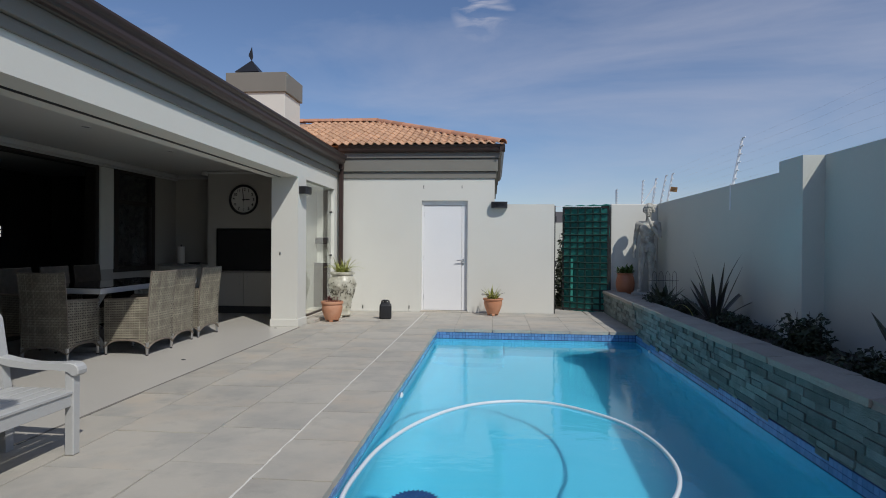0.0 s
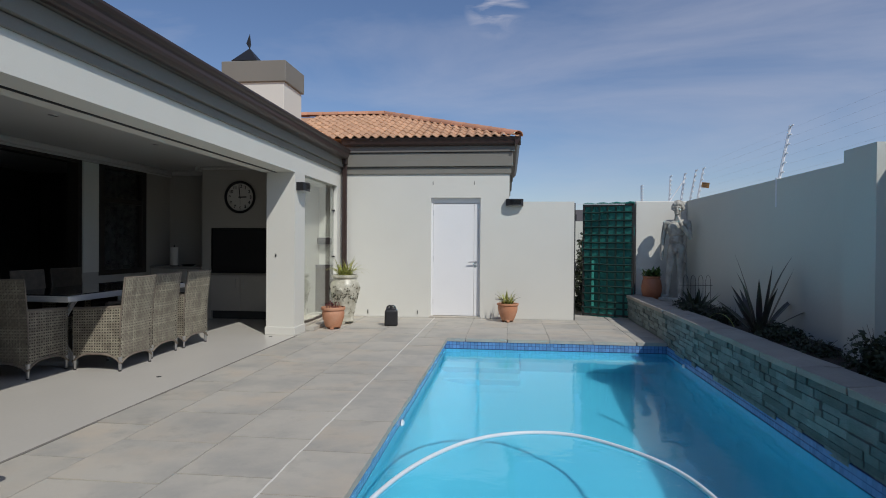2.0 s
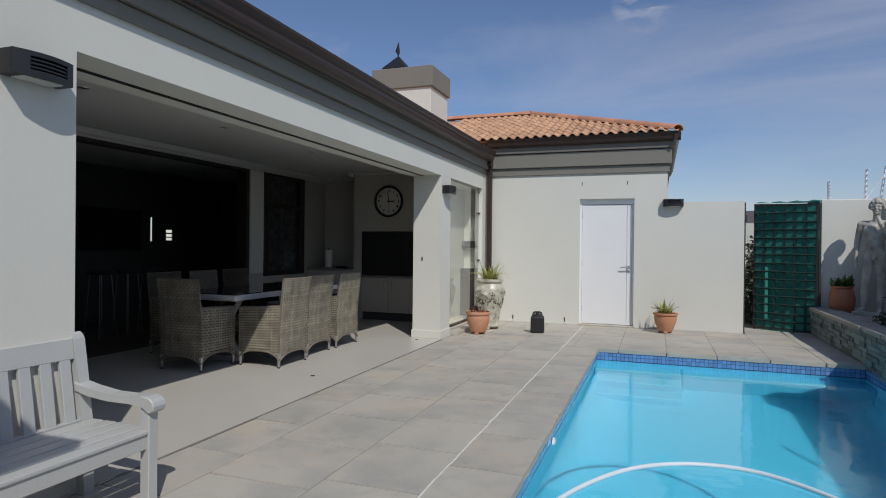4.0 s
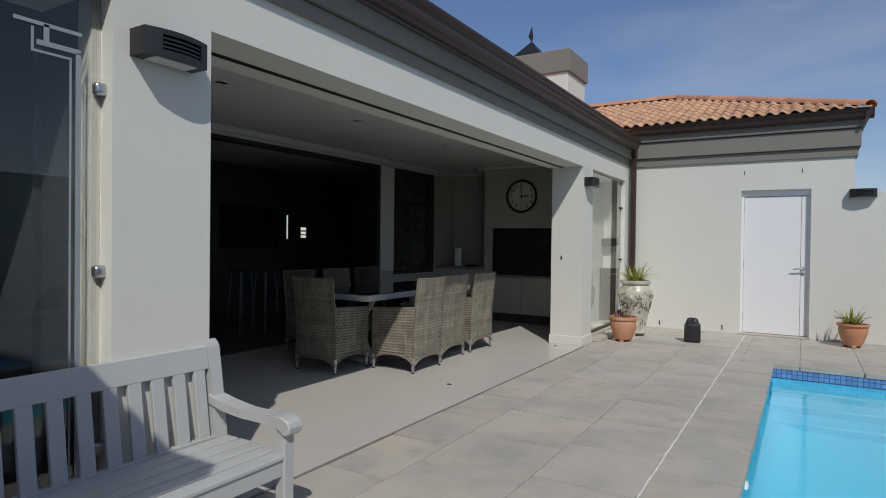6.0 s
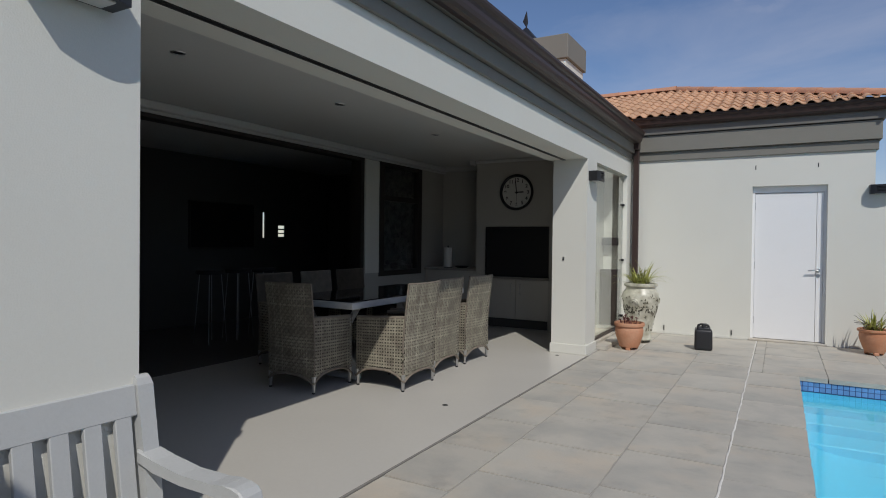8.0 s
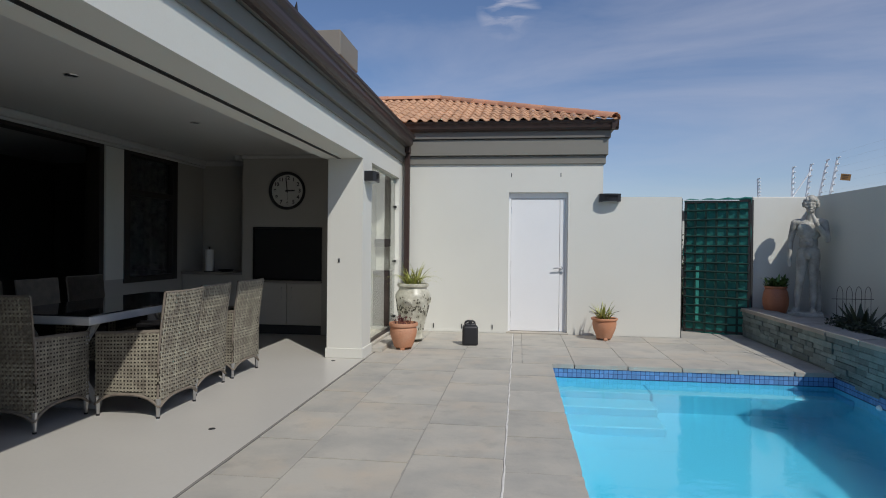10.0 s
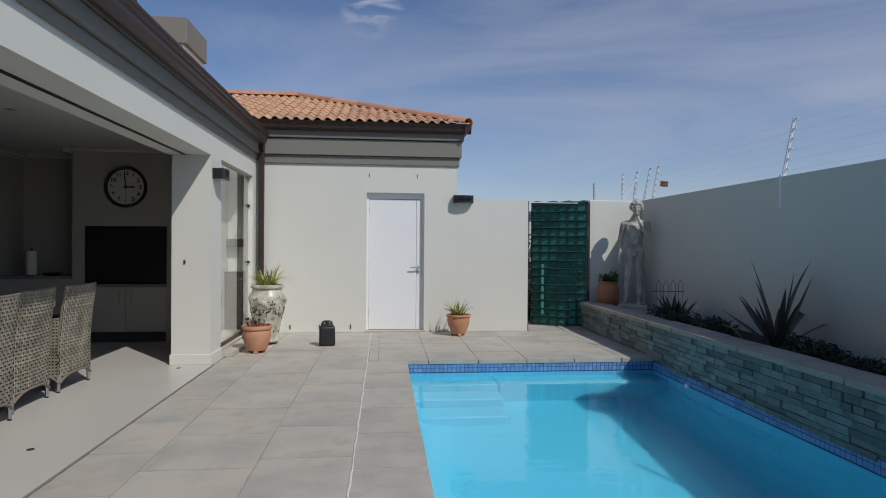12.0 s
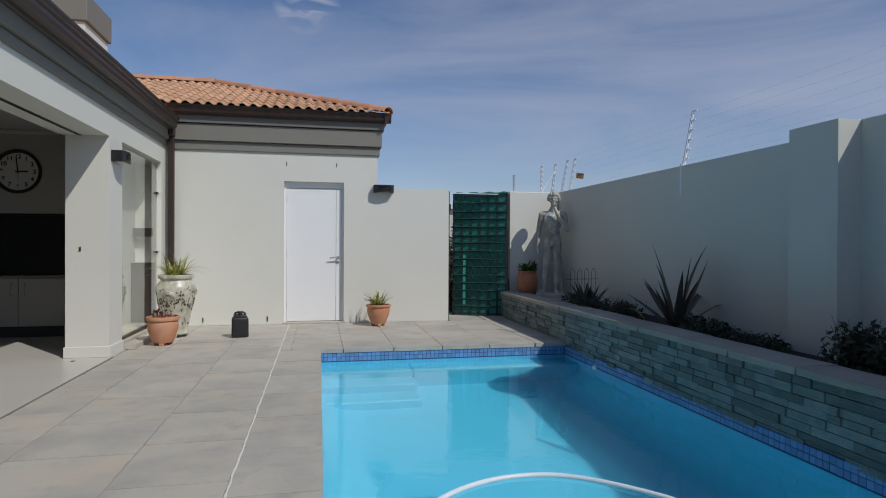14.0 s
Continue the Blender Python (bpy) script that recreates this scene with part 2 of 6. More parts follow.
DARKWOOD = mat("dark_window_frame", (0.03, 0.024, 0.02), 0.45, var=0.15, bump=0.05)
CURTAIN = mat("patterned_curtain", (0.19, 0.18, 0.17), 0.9, var=0.5, scale=14, fine=60, bump=0.1, alt=(0.03, 0.03, 0.035))
CREAMCAB = mat("cream_cabinet_paint", (0.50, 0.48, 0.43), 0.45, var=0.03, bump=0.02)
COUNTER = mat("stone_counter", (0.30, 0.28, 0.25), 0.3, var=0.15, scale=10, bump=0.02)
WICKER = mat("grey_brown_wicker", (0.33, 0.305, 0.23), 0.62, var=0.3, scale=9, fine=120, bump=0.3, alt=(0.17, 0.145, 0.115), random_amount=0.25, island=True)
WICKERSOLID = mat("wicker_wrap", (0.22, 0.185, 0.145), 0.7, var=0.35, scale=14, fine=150, bump=0.6, bump_scale=110)
WICKERCORE = mat("shade_coloured_wicker_core", (0.055, 0.045, 0.036), 0.9, var=0.2, bump=0.2)
CUSHION = mat("charcoal_cushion", (0.02, 0.02, 0.024), 0.95, var=0.2, fine=200, bump=0.2)
TABLEWHITE = mat("white_table_edge", (0.62, 0.62, 0.60), 0.5, var=0.04, bump=0.03)
CLOCKWHITE = mat("clock_face", (0.62, 0.62, 0.58), 0.6, var=0.02, bump=0.0)
POTCLAY = mat("terracotta_pot", (0.50, 0.22, 0.115), 0.75, var=0.2, scale=6, fine=50, bump=0.2, alt=(0.56, 0.33, 0.22))
POTCLAY_DARK = mat("dark_glazed_terracotta_pot", (0.43, 0.155, 0.075), 0.4, var=0.2, scale=6, fine=50, bump=0.1)
SOIL = mat("dark_potting_soil", (0.045, 0.032, 0.022), 0.95, var=0.4, scale=20, fine=90, bump=0.8, bump_scale=60)
LEAF_YELLOW = mat("yellow_green_blade", (0.44, 0.43, 0.11), 0.5, var=0.25, scale=6, bump=0.05, alt=(0.22, 0.28, 0.06), random_amount=0.3, island=True)
LEAF_GREEN = mat("green_leaf", (0.075, 0.14, 0.03), 0.5, var=0.25, scale=6, bump=0.05, random_amount=0.4, island=True)
LEAF_DARK = mat("dark_shrub_leaf", (0.040, 0.055, 0.026), 0.55, var=0.25, scale=6, bump=0.05, random_amount=0.5, island=True)
LEAF_PURPLE = mat("bronze_blade", (0.055, 0.045, 0.045), 0.4, var=0.3, scale=5, bump=0.05, alt=(0.05, 0.065, 0.03), random_amount=0.3, island=True)
LEAF_RED = mat("red_succulent_leaf", (0.15, 0.035, 0.035), 0.5, var=0.3, scale=9, bump=0.05, random_amount=0.4, island=True)
STATUE = mat("weathered_cast_stone", (0.56, 0.54, 0.475), 0.9, var=0.35, scale=5, fine=70, bump=0.5, bump_scale=50, alt=(0.22, 0.21, 0.18))
NET = mat("green_shade_net", (0.016, 0.19, 0.155), 0.7, var=0.25, scale=3, fine=50, bump=0.2, alt=(0.01, 0.12, 0.10), random_amount=0.15)
NETLIGHT = mat("light_through_net_strip", (0.06, 0.42, 0.33), 0.6, var=0.3, scale=12, bump=0.1)
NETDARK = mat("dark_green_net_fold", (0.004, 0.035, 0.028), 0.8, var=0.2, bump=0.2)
GATESTEEL = mat("dark_gate_steel", (0.03, 0.03, 0.03), 0.5, var=0.2, bump=0.05)
WIRE = mat("galvanised_wire", (0.35, 0.36, 0.38), 0.4, 0.6, var=0.05, bump=0.0)
POLEWHITE = mat("white_fence_bracket", (0.75, 0.77, 0.80), 0.45, var=0.04, bump=0.0)
SIGN = mat("weathered_warning_sign", (0.25, 0.13, 0.04), 0.6, var=0.3, scale=20, bump=0.0)
HOSE = mat("white_pool_hose", (0.74, 0.78, 0.82), 0.4, var=0.06, scale=8, bump=0.1)
CLEANER = mat("blue_cleaner_disc", (0.01, 0.05, 0.16), 0.5, var=0.1, bump=0.05)
CLEARGLASS = glass_mat("window_glass", (0.88, 0.93, 0.92), 1.5)
FROST = mat("etched_glass_line", (0.27, 0.30, 0.33), 0.6, var=0.03, bump=0.0)
LAMPLENS = mat("opal_lamp_lens", (0.55, 0.55, 0.53), 0.35, var=0.03, bump=0.0)
PAPER = mat("white_paper_roll", (0.75, 0.74, 0.70), 0.9, var=0.03, bump=0.1)
URN = mat("cream_glazed_urn", (0.58, 0.56, 0.46), 0.35, var=0.3, scale=9, fine=40, bump=0.15, alt=(0.30, 0.28, 0.20))
URNRELIEF = mat("dark_urn_relief", (0.10, 0.09, 0.06), 0.5, var=0.3, scale=20, bump=0.2)
NEIGHBOUR = mat("neighbour_roof", (0.10, 0.09, 0.085), 0.8, var=0.1, scale=1, bump=0.1)


# ---- mesh helpers ----
def box(bm, x0, x1, y0, y1, z0, z1, bevel=0.0, seg=1, m=None):
    got = bmesh.ops.create_cube(bm, size=1.0)["verts"]
    for v in got:
        v.co = Vector((x0 + (v.co.x + 0.5) * (x1 - x0), y0 + (v.co.y + 0.5) * (y1 - y0), z0 + (v.co.z + 0.5) * (z1 - z0)))
    if m is not None:
        for v in got:
            v.co = m @ v.co
    if bevel:
        edges = list({e for v in got for e in v.link_edges})
        bmesh.ops.bevel(bm, geom=edges, offset=bevel, segments=seg, affect="EDGES", profile=0.6)
    return bm


def bar(bm, p0, p1, r0, r1=None, seg=10, caps=True):
    """A round bar, tapering from r0 to r1."""
    p0, p1 = Vector(p0), Vector(p1)
    r1 = r0 if r1 is None else r1
    q = (p1 - p0).to_track_quat("Z", "Y")
    rings = []
    for p, r in ((p0, r0), (p1, r1)):
        rings.append([bm.verts.new(p + q @ Vector((r * math.cos(a), r * math.sin(a), 0))) for a in (2 * math.pi * k / seg for k in range(seg))])
    for k in range(seg):
        bm.faces.new((rings[0][k], rings[0][(k + 1) % seg], rings[1][(k + 1) % seg], rings[1][k]))
    if caps:
        bm.faces.new(rings[0][::-1])
        bm.faces.new(rings[1])
    return bm


def tube(bm, pts, r, seg=8, closed=False):
    pts = [Vector(p) for p in pts]
    n = len(pts)
    rings = []
    for i, p in enumerate(pts):
        a, b = (pts[i - 1], pts[(i + 1) % n]) if closed else (pts[max(i - 1, 0)], pts[min(i + 1, n - 1)])
        q = (b - a).to_track_quat("Z", "Y")
        rings.append([bm.verts.new(p + q @ Vector((r * math.cos(t), r * math.sin(t), 0))) for t in (2 * math.pi * k / seg for k in range(seg))])
    for i in range(n if closed else n - 1):
        A, B = rings[i], rings[(i + 1) % n]
        for k in range(seg):
            bm.faces.new((A[k], A[(k + 1) % seg], B[(k + 1) % seg], B[k]))
    if not closed:
        bm.faces.new(rings[0][::-1])
        bm.faces.new(rings[-1])
    return bm


def lathe(bm, profile, seg=32, cx=0.0, cy=0.0, wobble=0.0):
    """Turns (radius, height) pairs round the z axis."""
    rings = []
    for r, z in profile:
        if r < 1e-5:
            rings.append([bm.verts.new((cx, cy, z))])
        else:
            rings.append([bm.verts.new((cx + r * math.cos(a), cy + r * math.sin(a), z)) for a in (2 * math.pi * k / seg for k in range(seg))])
    for A, B in zip(rings, rings[1:]):
        for k in range(seg):
            j = (k + 1) % seg
            if len(A) == 1 and len(B) > 1:
                bm.faces.new((A[0], B[k], B[j]))
            elif len(B) == 1 and len(A) > 1:
                bm.faces.new((A[k], A[j], B[0]))
            elif len(A) > 1:
                bm.faces.new((A[k], A[j], B[j], B[k]))
    return bm


def mesh_of(name, bm, material, smooth=False):
    bmesh.ops.recalc_face_normals(bm, faces=bm.faces)
    me = bpy.data.meshes.new(name)
    bm.to_mesh(me)
    bm.free()
    me.materials.append(material)
    if smooth:
        me.shade_smooth()
        me.set_sharp_from_angle(angle=radians(38))
    return me


def part(name, bm, material, parent, label="", smooth=False):
    ob = new(name, mesh_of(name, bm, material, smooth))
    ob.parent = parent
    return tagged(ob, label)


def thing(name, label, category, m=None, group=""):
    ob = new(name)
    ob.empty_display_size = 0.1
    if m is not None:
        ob.matrix_basis = m
    return tagged(ob, label, category, group)


def structure(name, bm, material, label="", smooth=False, category=""):
    return tagged(new(name, mesh_of(name, bm, material, smooth)), label, category, "", "structure")


def boxes(*args, bevel=0.0):
    bm = bmesh.new()
    for a in args:
        box(bm, *a, bevel=bevel)
    return bm


def piece(name, me, parent, m):
    ob = new(name, me)
    ob.parent = parent
    ob.matrix_basis = m
    return ob

# ---- the large structure ----
WX = -1.65            # garden face of the house
WY = 10.0             # face of the end wall
BEAM = 2.333          # underside of the beam
POOL_L, POOL_R, POOL_N, POOL_S = 0.52, 3.52, 7.69, 1.15
EAST = 4.54           # pool face of the boundary wall
WATER_Z = -0.15

ground = structure("ground", boxes((-160, 160, 10.9, 200, -0.14, -0.06), (-160, 160, -160, -6.2, -0.14, -0.06), (5.0, 160, -6.2, 10.9, -0.14, -0.06), (-160, -14.0, -6.2, 10.9, -0.14, -0.06)), GROUND, "sandy ground beyond the walls", category="ground")

# paving bed, with the pool cut out of it
structure("pavement_bed", boxes((WX + 0.03, POOL_L - 0.1, -6.2, 10.9, -0.14, -0.013), (POOL_L - 0.1, 5.0, -6.2, POOL_S - 0.1, -0.14, -0.013), (POOL_L - 0.1, 5.0, POOL_N + 0.1, 10.9, -0.14, -0.013), (POOL_R + 0.02, 5.0, POOL_S, POOL_N, -0.14, -0.013)), GROUT, "grey mortar bed under the paving", category="paving")
structure("patio_floor", boxes((-14.0, WX + 0.03, -6.2, 10.9, -0.14, 0.0)), PATIO, "smooth cream screed floor of the covered patio", category="floor")
structure("threshold_track", boxes((WX + 0.03, WX + 0.046, 1.92, 7.6, -0.02, 0.002)), GROUT, "dark sliding door channel let into the patio threshold", category="track")

# house front: two columns, beam, walls south and north of the opening
structure("wall_column_south", boxes((-2.13, WX, 1.44, 1.92, 0.0, 2.6)), PLASTER, "warm white plastered column beside the patio", category="wall")
structure("wall_beam", boxes((-2.13, WX, 1.92, 7.6, BEAM, 2.9), (-2.13, WX, 1.44, 1.92, 2.6, 2.9), (-2.13, WX, 7.6, 10.0, 2.34, 2.9), (-2.13, WX, -0.6, 1.44, 2.34, 2.9)), PLASTER, "warm white plastered beam over the patio opening", category="wall")
structure("wall_column_north", boxes((-2.07, WX, 7.6, 8.02, 0.0, 2.34)), PLASTER, "warm white plastered column beside the narrow window", category="wall")
structure("wall_corner_strip", boxes((-1.72, WX, 9.72, 10.0, 0.0, 2.34)), PLASTER, "warm white plastered strip beside the downpipe", category="wall")
structure("baseboard_column_north", boxes((-2.085, WX + 0.015, 7.585, 8.03, 0.0, 0.115), bevel=0.004), PLASTER, "pale plinth round the foot of the column", category="skirting")
structure("wall_window_sill_north", boxes((-2.07, WX - 0.0, 8.02, 9.72, 0.0, 0.09), (-1.66, WX + 0.14, 8.05, 9.9, 0.0, 0.055), bevel=0.004), SLAB, "low stepped concrete sill under the narrow window", category="sill")
structure("sliding_track", boxes((-1.955, -1.915, 1.92, 7.6, BEAM - 0.006, BEAM + 0.0)), BLACK, "black sliding door track under the beam", category="track")

# end building with the white door
structure("wall_north", boxes((-8.0, -2.07, WY, WY + 0.24, 0.0, 2.95), (-1.70, 0.0, WY, WY + 0.24, 0.0, 2.95), (-2.07, -1.70, WY, WY + 0.24, 2.6, 2.95), (0.89, 1.40, WY, WY + 0.24, 0.0, 2.95), (0.0, 0.89, WY, WY + 0.24, 2.15, 2.95)), PLASTER, "warm white plastered end wall with a door opening", category="wall")
structure("wall_north_return", boxes((1.16, 1.40, WY + 0.24, 15.0, 0.0, 2.95), (-8.0, 1.40, 15.0, 15.24, 0.0, 2.95)), PLASTER, "warm white plastered side wall", category="wall")
structure("wall_screen", boxes((1.40, 2.533, WY, WY + 0.22, 0.0, 2.08)), PLASTER, "warm white plastered garden screen wall", category="wall")
structure("wall_gate_side", boxes((3.65, EAST, 10.36, 10.58, 0.0, 2.112), bevel=0.012), PLASTER, "warm white plastered garden wall beside the gate", category="wall")
structure("baseboard_north", boxes((WX + 0.0, -0.02, WY - 0.012, WY, 0.0, 0.035)), PLASTER, "thin plaster foot of the end wall", category="skirting")

# boundary wall with its pilaster
structure("wall_east", boxes((EAST, EAST + 0.22, -6.2, 4.99, 0.0, 2.17), (EAST, EAST + 0.22, 4.99, 13.0, 0.0, 2.114)), PLASTER_WALL, "pale grey plastered boundary wall with a stepped top", category="wall")
structure("pilaster_east", boxes((4.335, EAST, 4.51, 4.99, 0.0, 2.17)), PLASTER_WALL, "plastered pilaster of the boundary wall", category="wall")
structure("pilaster_east_south", boxes((4.335, EAST, -0.5, 0.0, 0.0, 2.17)), PLASTER_WALL, "plastered pilaster of the boundary wall", category="wall")
structure("wall_back_lane", boxes((1.40, 8.0, 14.2, 14.42, 0.0, 1.9)), PLASTER_WALL, "plain plastered wall across the side yard", category="wall")
structure("wall_south", boxes((-2.0, 5.0, -6.4, -6.2, 0.0, 2.17)), PLASTER_WALL, "plain plastered wall behind the garden", category="wall")

# unseen south wing of the house, added so that its eave shades the bench
structure("wall_south_wing", boxes((-8.0, 0.05, -6.0, -0.6, 0.0, 2.9)), PLASTER, "unseen plain plastered wing added south of the bench", category="wall")
structure("soffit_south_wing", boxes((-3.0, 0.32, -6.0, -0.36, 2.9, 3.02)), TAUPE_DARK, "unseen dark eave added to shade the bench", category="eave")

# patio: ceiling, inner walls, dark room behind
structure("ceiling", boxes((-5.0, -2.07, 1.4, 10.0, 2.62, 2.70), (-7.65, -5.0, 0.8, 10.0, 2.62, 2.70)), CEIL, "flat painted patio ceiling", category="ceiling")
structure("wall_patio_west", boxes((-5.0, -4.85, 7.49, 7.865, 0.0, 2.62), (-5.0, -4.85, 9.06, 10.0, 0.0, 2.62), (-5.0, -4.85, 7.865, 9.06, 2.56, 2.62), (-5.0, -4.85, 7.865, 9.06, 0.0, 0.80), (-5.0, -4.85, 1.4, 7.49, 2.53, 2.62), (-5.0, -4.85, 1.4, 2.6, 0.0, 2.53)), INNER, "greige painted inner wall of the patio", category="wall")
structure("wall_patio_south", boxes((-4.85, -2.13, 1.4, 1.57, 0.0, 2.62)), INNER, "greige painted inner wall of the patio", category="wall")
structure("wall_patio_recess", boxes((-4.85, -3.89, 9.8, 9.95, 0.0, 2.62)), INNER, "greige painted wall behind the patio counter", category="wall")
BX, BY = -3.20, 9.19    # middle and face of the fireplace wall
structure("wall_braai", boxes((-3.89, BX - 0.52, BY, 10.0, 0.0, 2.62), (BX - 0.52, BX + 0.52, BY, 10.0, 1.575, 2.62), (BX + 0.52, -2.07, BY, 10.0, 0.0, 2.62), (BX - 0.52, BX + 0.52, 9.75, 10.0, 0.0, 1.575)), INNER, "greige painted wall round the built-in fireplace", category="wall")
structure("trim_cornice", boxes((-4.85, -4.76, 1.57, 9.8, 2.545, 2.62), (-4.85, -4.80, 1.57, 9.8, 2.51, 2.545), (-4.76, -3.89, 9.71, 9.8, 2.545, 2.62), (-3.98, -3.89, BY - 0.09, 9.71, 2.545, 2.62), (-3.89, -2.07, BY - 0.06, BY, 2.57, 2.62), bevel=0.012), CEIL, "white plaster cornice round the patio ceiling", category="cornice")
# the two slit openings stand in for bright reflections in the unlit room
structure("wall_dark_room", boxes((-7.53, -7.5, 0.95, 8.095, 0.0, 2.62), (-7.53, -7.5, 8.205, 8.49, 0.0, 2.62), (-7.53, -7.5, 8.66, 9.85, 0.0, 2.62), (-7.53, -7.5, 8.095, 8.12, 1.36, 1.80), (-7.53, -7.5, 8.18, 8.205, 1.36, 1.80), (-7.53, -7.5, 8.095, 8.205, 0.0, 1.36), (-7.53, -7.5, 8.095, 8.205, 1.80, 2.62), (-7.52, -7.5, 8.49, 8.66, 1.43, 1.45), (-7.52, -7.5, 8.49, 8.66, 1.50, 1.525), (-7.53, -7.5, 8.49, 8.66, 0.0, 1.38), (-7.53, -7.5, 8.49, 8.66, 1.58, 2.62), (-7.65, -5.0, 9.85, 10.0, 0.0, 2.62), (-7.65, -2.13, 0.8, 0.95, 0.0, 2.62)), DARKROOM, "wall of the unlit room, coloured dark for shade, with two slits added for bright reflections", category="wall")
structure("floor_dark_room", boxes((-7.5, -4.86, 0.95, 9.85, 0.0, 0.004)), DARKFLOOR, "floor of the unlit room, coloured dark for lack of light", category="floor")
structure("wall_pillar_panel", boxes((-4.85, -4.83, 7.51, 7.845, 0.86, 2.50)), PLASTER, "pale panel on the pillar between opening and window", category="panel")
# dark sheet added over the pale wall so the glass reads unlit
structure("wall_sitting_room_north", boxes((-4.9, -2.13, 1.36, 1.40, 0.0, 2.6)), SITTING, "sitting room wall, coloured dark for lack of light", category="wall")


def moulding(name, runs, label, m):
    return structure(name, boxes(*runs, bevel=0.004), m, label, category="moulding")


moulding("trim_frieze_east", ((WX, WX + 0.03, -0.6, 9.93, 2.60, 2.685), (WX, WX + 0.07, -0.6, 9.93, 2.69, 2.82)), "taupe stepped moulding under the eave", TAUPE)
moulding("trim_frieze_north", ((WX + 0.05, 1.43, WY - 0.03, WY, 2.575, 2.695), (WX + 0.05, 1.46, WY - 0.07, WY, 2.705, 2.945), (1.40, 1.43, WY, 15.0, 2.575, 2.695), (1.40, 1.46, WY, 15.0, 2.705, 2.945)), "taupe stepped moulding under the eave", TAUPE)
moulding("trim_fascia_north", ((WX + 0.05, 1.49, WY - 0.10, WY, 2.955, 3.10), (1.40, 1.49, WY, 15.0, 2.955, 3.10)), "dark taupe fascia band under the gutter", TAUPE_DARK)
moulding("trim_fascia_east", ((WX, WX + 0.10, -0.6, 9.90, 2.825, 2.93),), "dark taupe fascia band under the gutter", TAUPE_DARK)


def gutter(name, section, a, b, axis, label):
    """A box gutter with a raked outer face; section holds (out, up) pairs."""
    bm = bmesh.new()
    ends = []
    for s in (a, b):
        ends.append([bm.verts.new((o, s, z) if axis == "y" else (s, o, z)) for o, z in section])
    n = len(section)
    for k in range(n):
        bm.faces.new((ends[0][k], ends[0][(k + 1) % n], ends[1][(k + 1) % n], ends[1][k]))
    bm.faces.new(ends[0])
    bm.faces.new(ends[1][::-1])
    return structure(name, bm, GUTTER, label, category="gutter")


gutter("gutter_east", [(WX + 0.10, 2.825), (WX + 0.145, 2.825), (WX + 0.168, 2.835), (WX + 0.185, 2.857), (WX + 0.193, 2.885), (WX + 0.195, 2.915), (WX + 0.202, 2.935), (WX + 0.218, 2.95), (WX + 0.226, 2.97), (WX + 0.226, 2.99), (WX + 0.20, 2.99), (WX + 0.10, 2.96)], -0.4, 9.79, "y", "dark brown metal box gutter along the eave")
gutter("gutter_north", [(WY - 0.10, 3.06), (WY - 0.14, 3.06), (WY - 0.165, 3.072), (WY - 0.182, 3.095), (WY - 0.188, 3.125), (WY - 0.195, 3.15), (WY - 0.212, 3.168), (WY - 0.215, 3.20), (WY - 0.19, 3.20), (WY - 0.10, 3.17)], -1.60, 1.59, "x", "dark brown metal box gutter along the eave")
gutter("gutter_side", [(1.49, 3.06), (1.53, 3.06), (1.58, 3.16), (1.59, 3.20), (1.565, 3.20), (1.49, 3.17)], WY - 0.21, 15.0, "y", "dark brown metal box gutter along the side eave")

bm = bmesh.new()
box(bm, -1.60, -1.52, 9.86, 9.93, 0.06, 2.86, bevel=0.008)
box(bm, -1.61, -1.51, 9.78, 9.93, 2.74, 2.90, bevel=0.008)
structure("downpipe", bm, GUTTER, "dark brown square downpipe in the corner", category="downpipe")

# roofs under the tiles
PITCH = 0.352
EX, EY, EZ = 1.575, 9.80, 3.182
bm = bmesh.new()
RUN = 2.95
vs = [bm.verts.new(p) for p in ((-9.0, EY, EZ), (EX, EY, EZ), (EX - RUN, EY + RUN, EZ + RUN * PITCH), (-9.0, EY + RUN, EZ + RUN * PITCH), (EX, EY + 2 * RUN, EZ), (-9.0, EY + 2 * RUN, EZ))]
bm.faces.new((vs[0], vs[1], vs[2], vs[3]))
bm.faces.new((vs[1], vs[4], vs[2]))
bm.faces.new((vs[3], vs[2], vs[4], vs[5]))
bm.faces.new((vs[0], vs[3], vs[5]))
bm.faces.new((vs[5], vs[4], vs[1], vs[0]))
roof_north = structure("roof_north", bm, CLAY, "terracotta tiled hipped roof", category="roof")
bm = bmesh.new()
vs = [bm.verts.new(p) for p in ((WX + 0.19, -6.0, 2.96), (WX + 0.19, 9.9, 2.96), (-5.6, 12.0, 4.3), (-5.6, -6.0, 4.3), (-9.5, -6.0, 2.96), (-9.5, 12.0, 2.96))]
bm.faces.new((vs[0], vs[1], vs[2], vs[3]))
bm.faces.new((vs[3], vs[2], vs[5], vs[4]))
bm.faces.new((vs[4], vs[5], vs[1], vs[0]))
bm.faces.new((vs[0], vs[3], vs[4]))
bm.faces.new((vs[1], vs[5], vs[2]))
structure("roof_east", bm, CLAY, "terracotta roof over the patio", category="roof")

# chimney
chimney = thing("chimney", "white plastered chimney with a taupe cap and dark metal cowl", "chimney", pose(-3.08, 9.87, 3.2))
part("shaft", boxes((-0.545, 0.545, -0.42, 0.47, -0.5, 0.94), bevel=0.006), PLASTER, chimney)
part("cap", boxes((-0.585, 0.585, -0.46, 0.51, 0.94, 1.31), bevel=0.01), TAUPE, chimney, "taupe plastered chimney cap")
bm = bmesh.new()
bmesh.ops.create_cone(bm, segments=4, radius1=0.34, radius2=0.012, depth=0.28, cap_ends=True, matrix=pose(-0.27, 0, 1.53, 0, 0, 45))
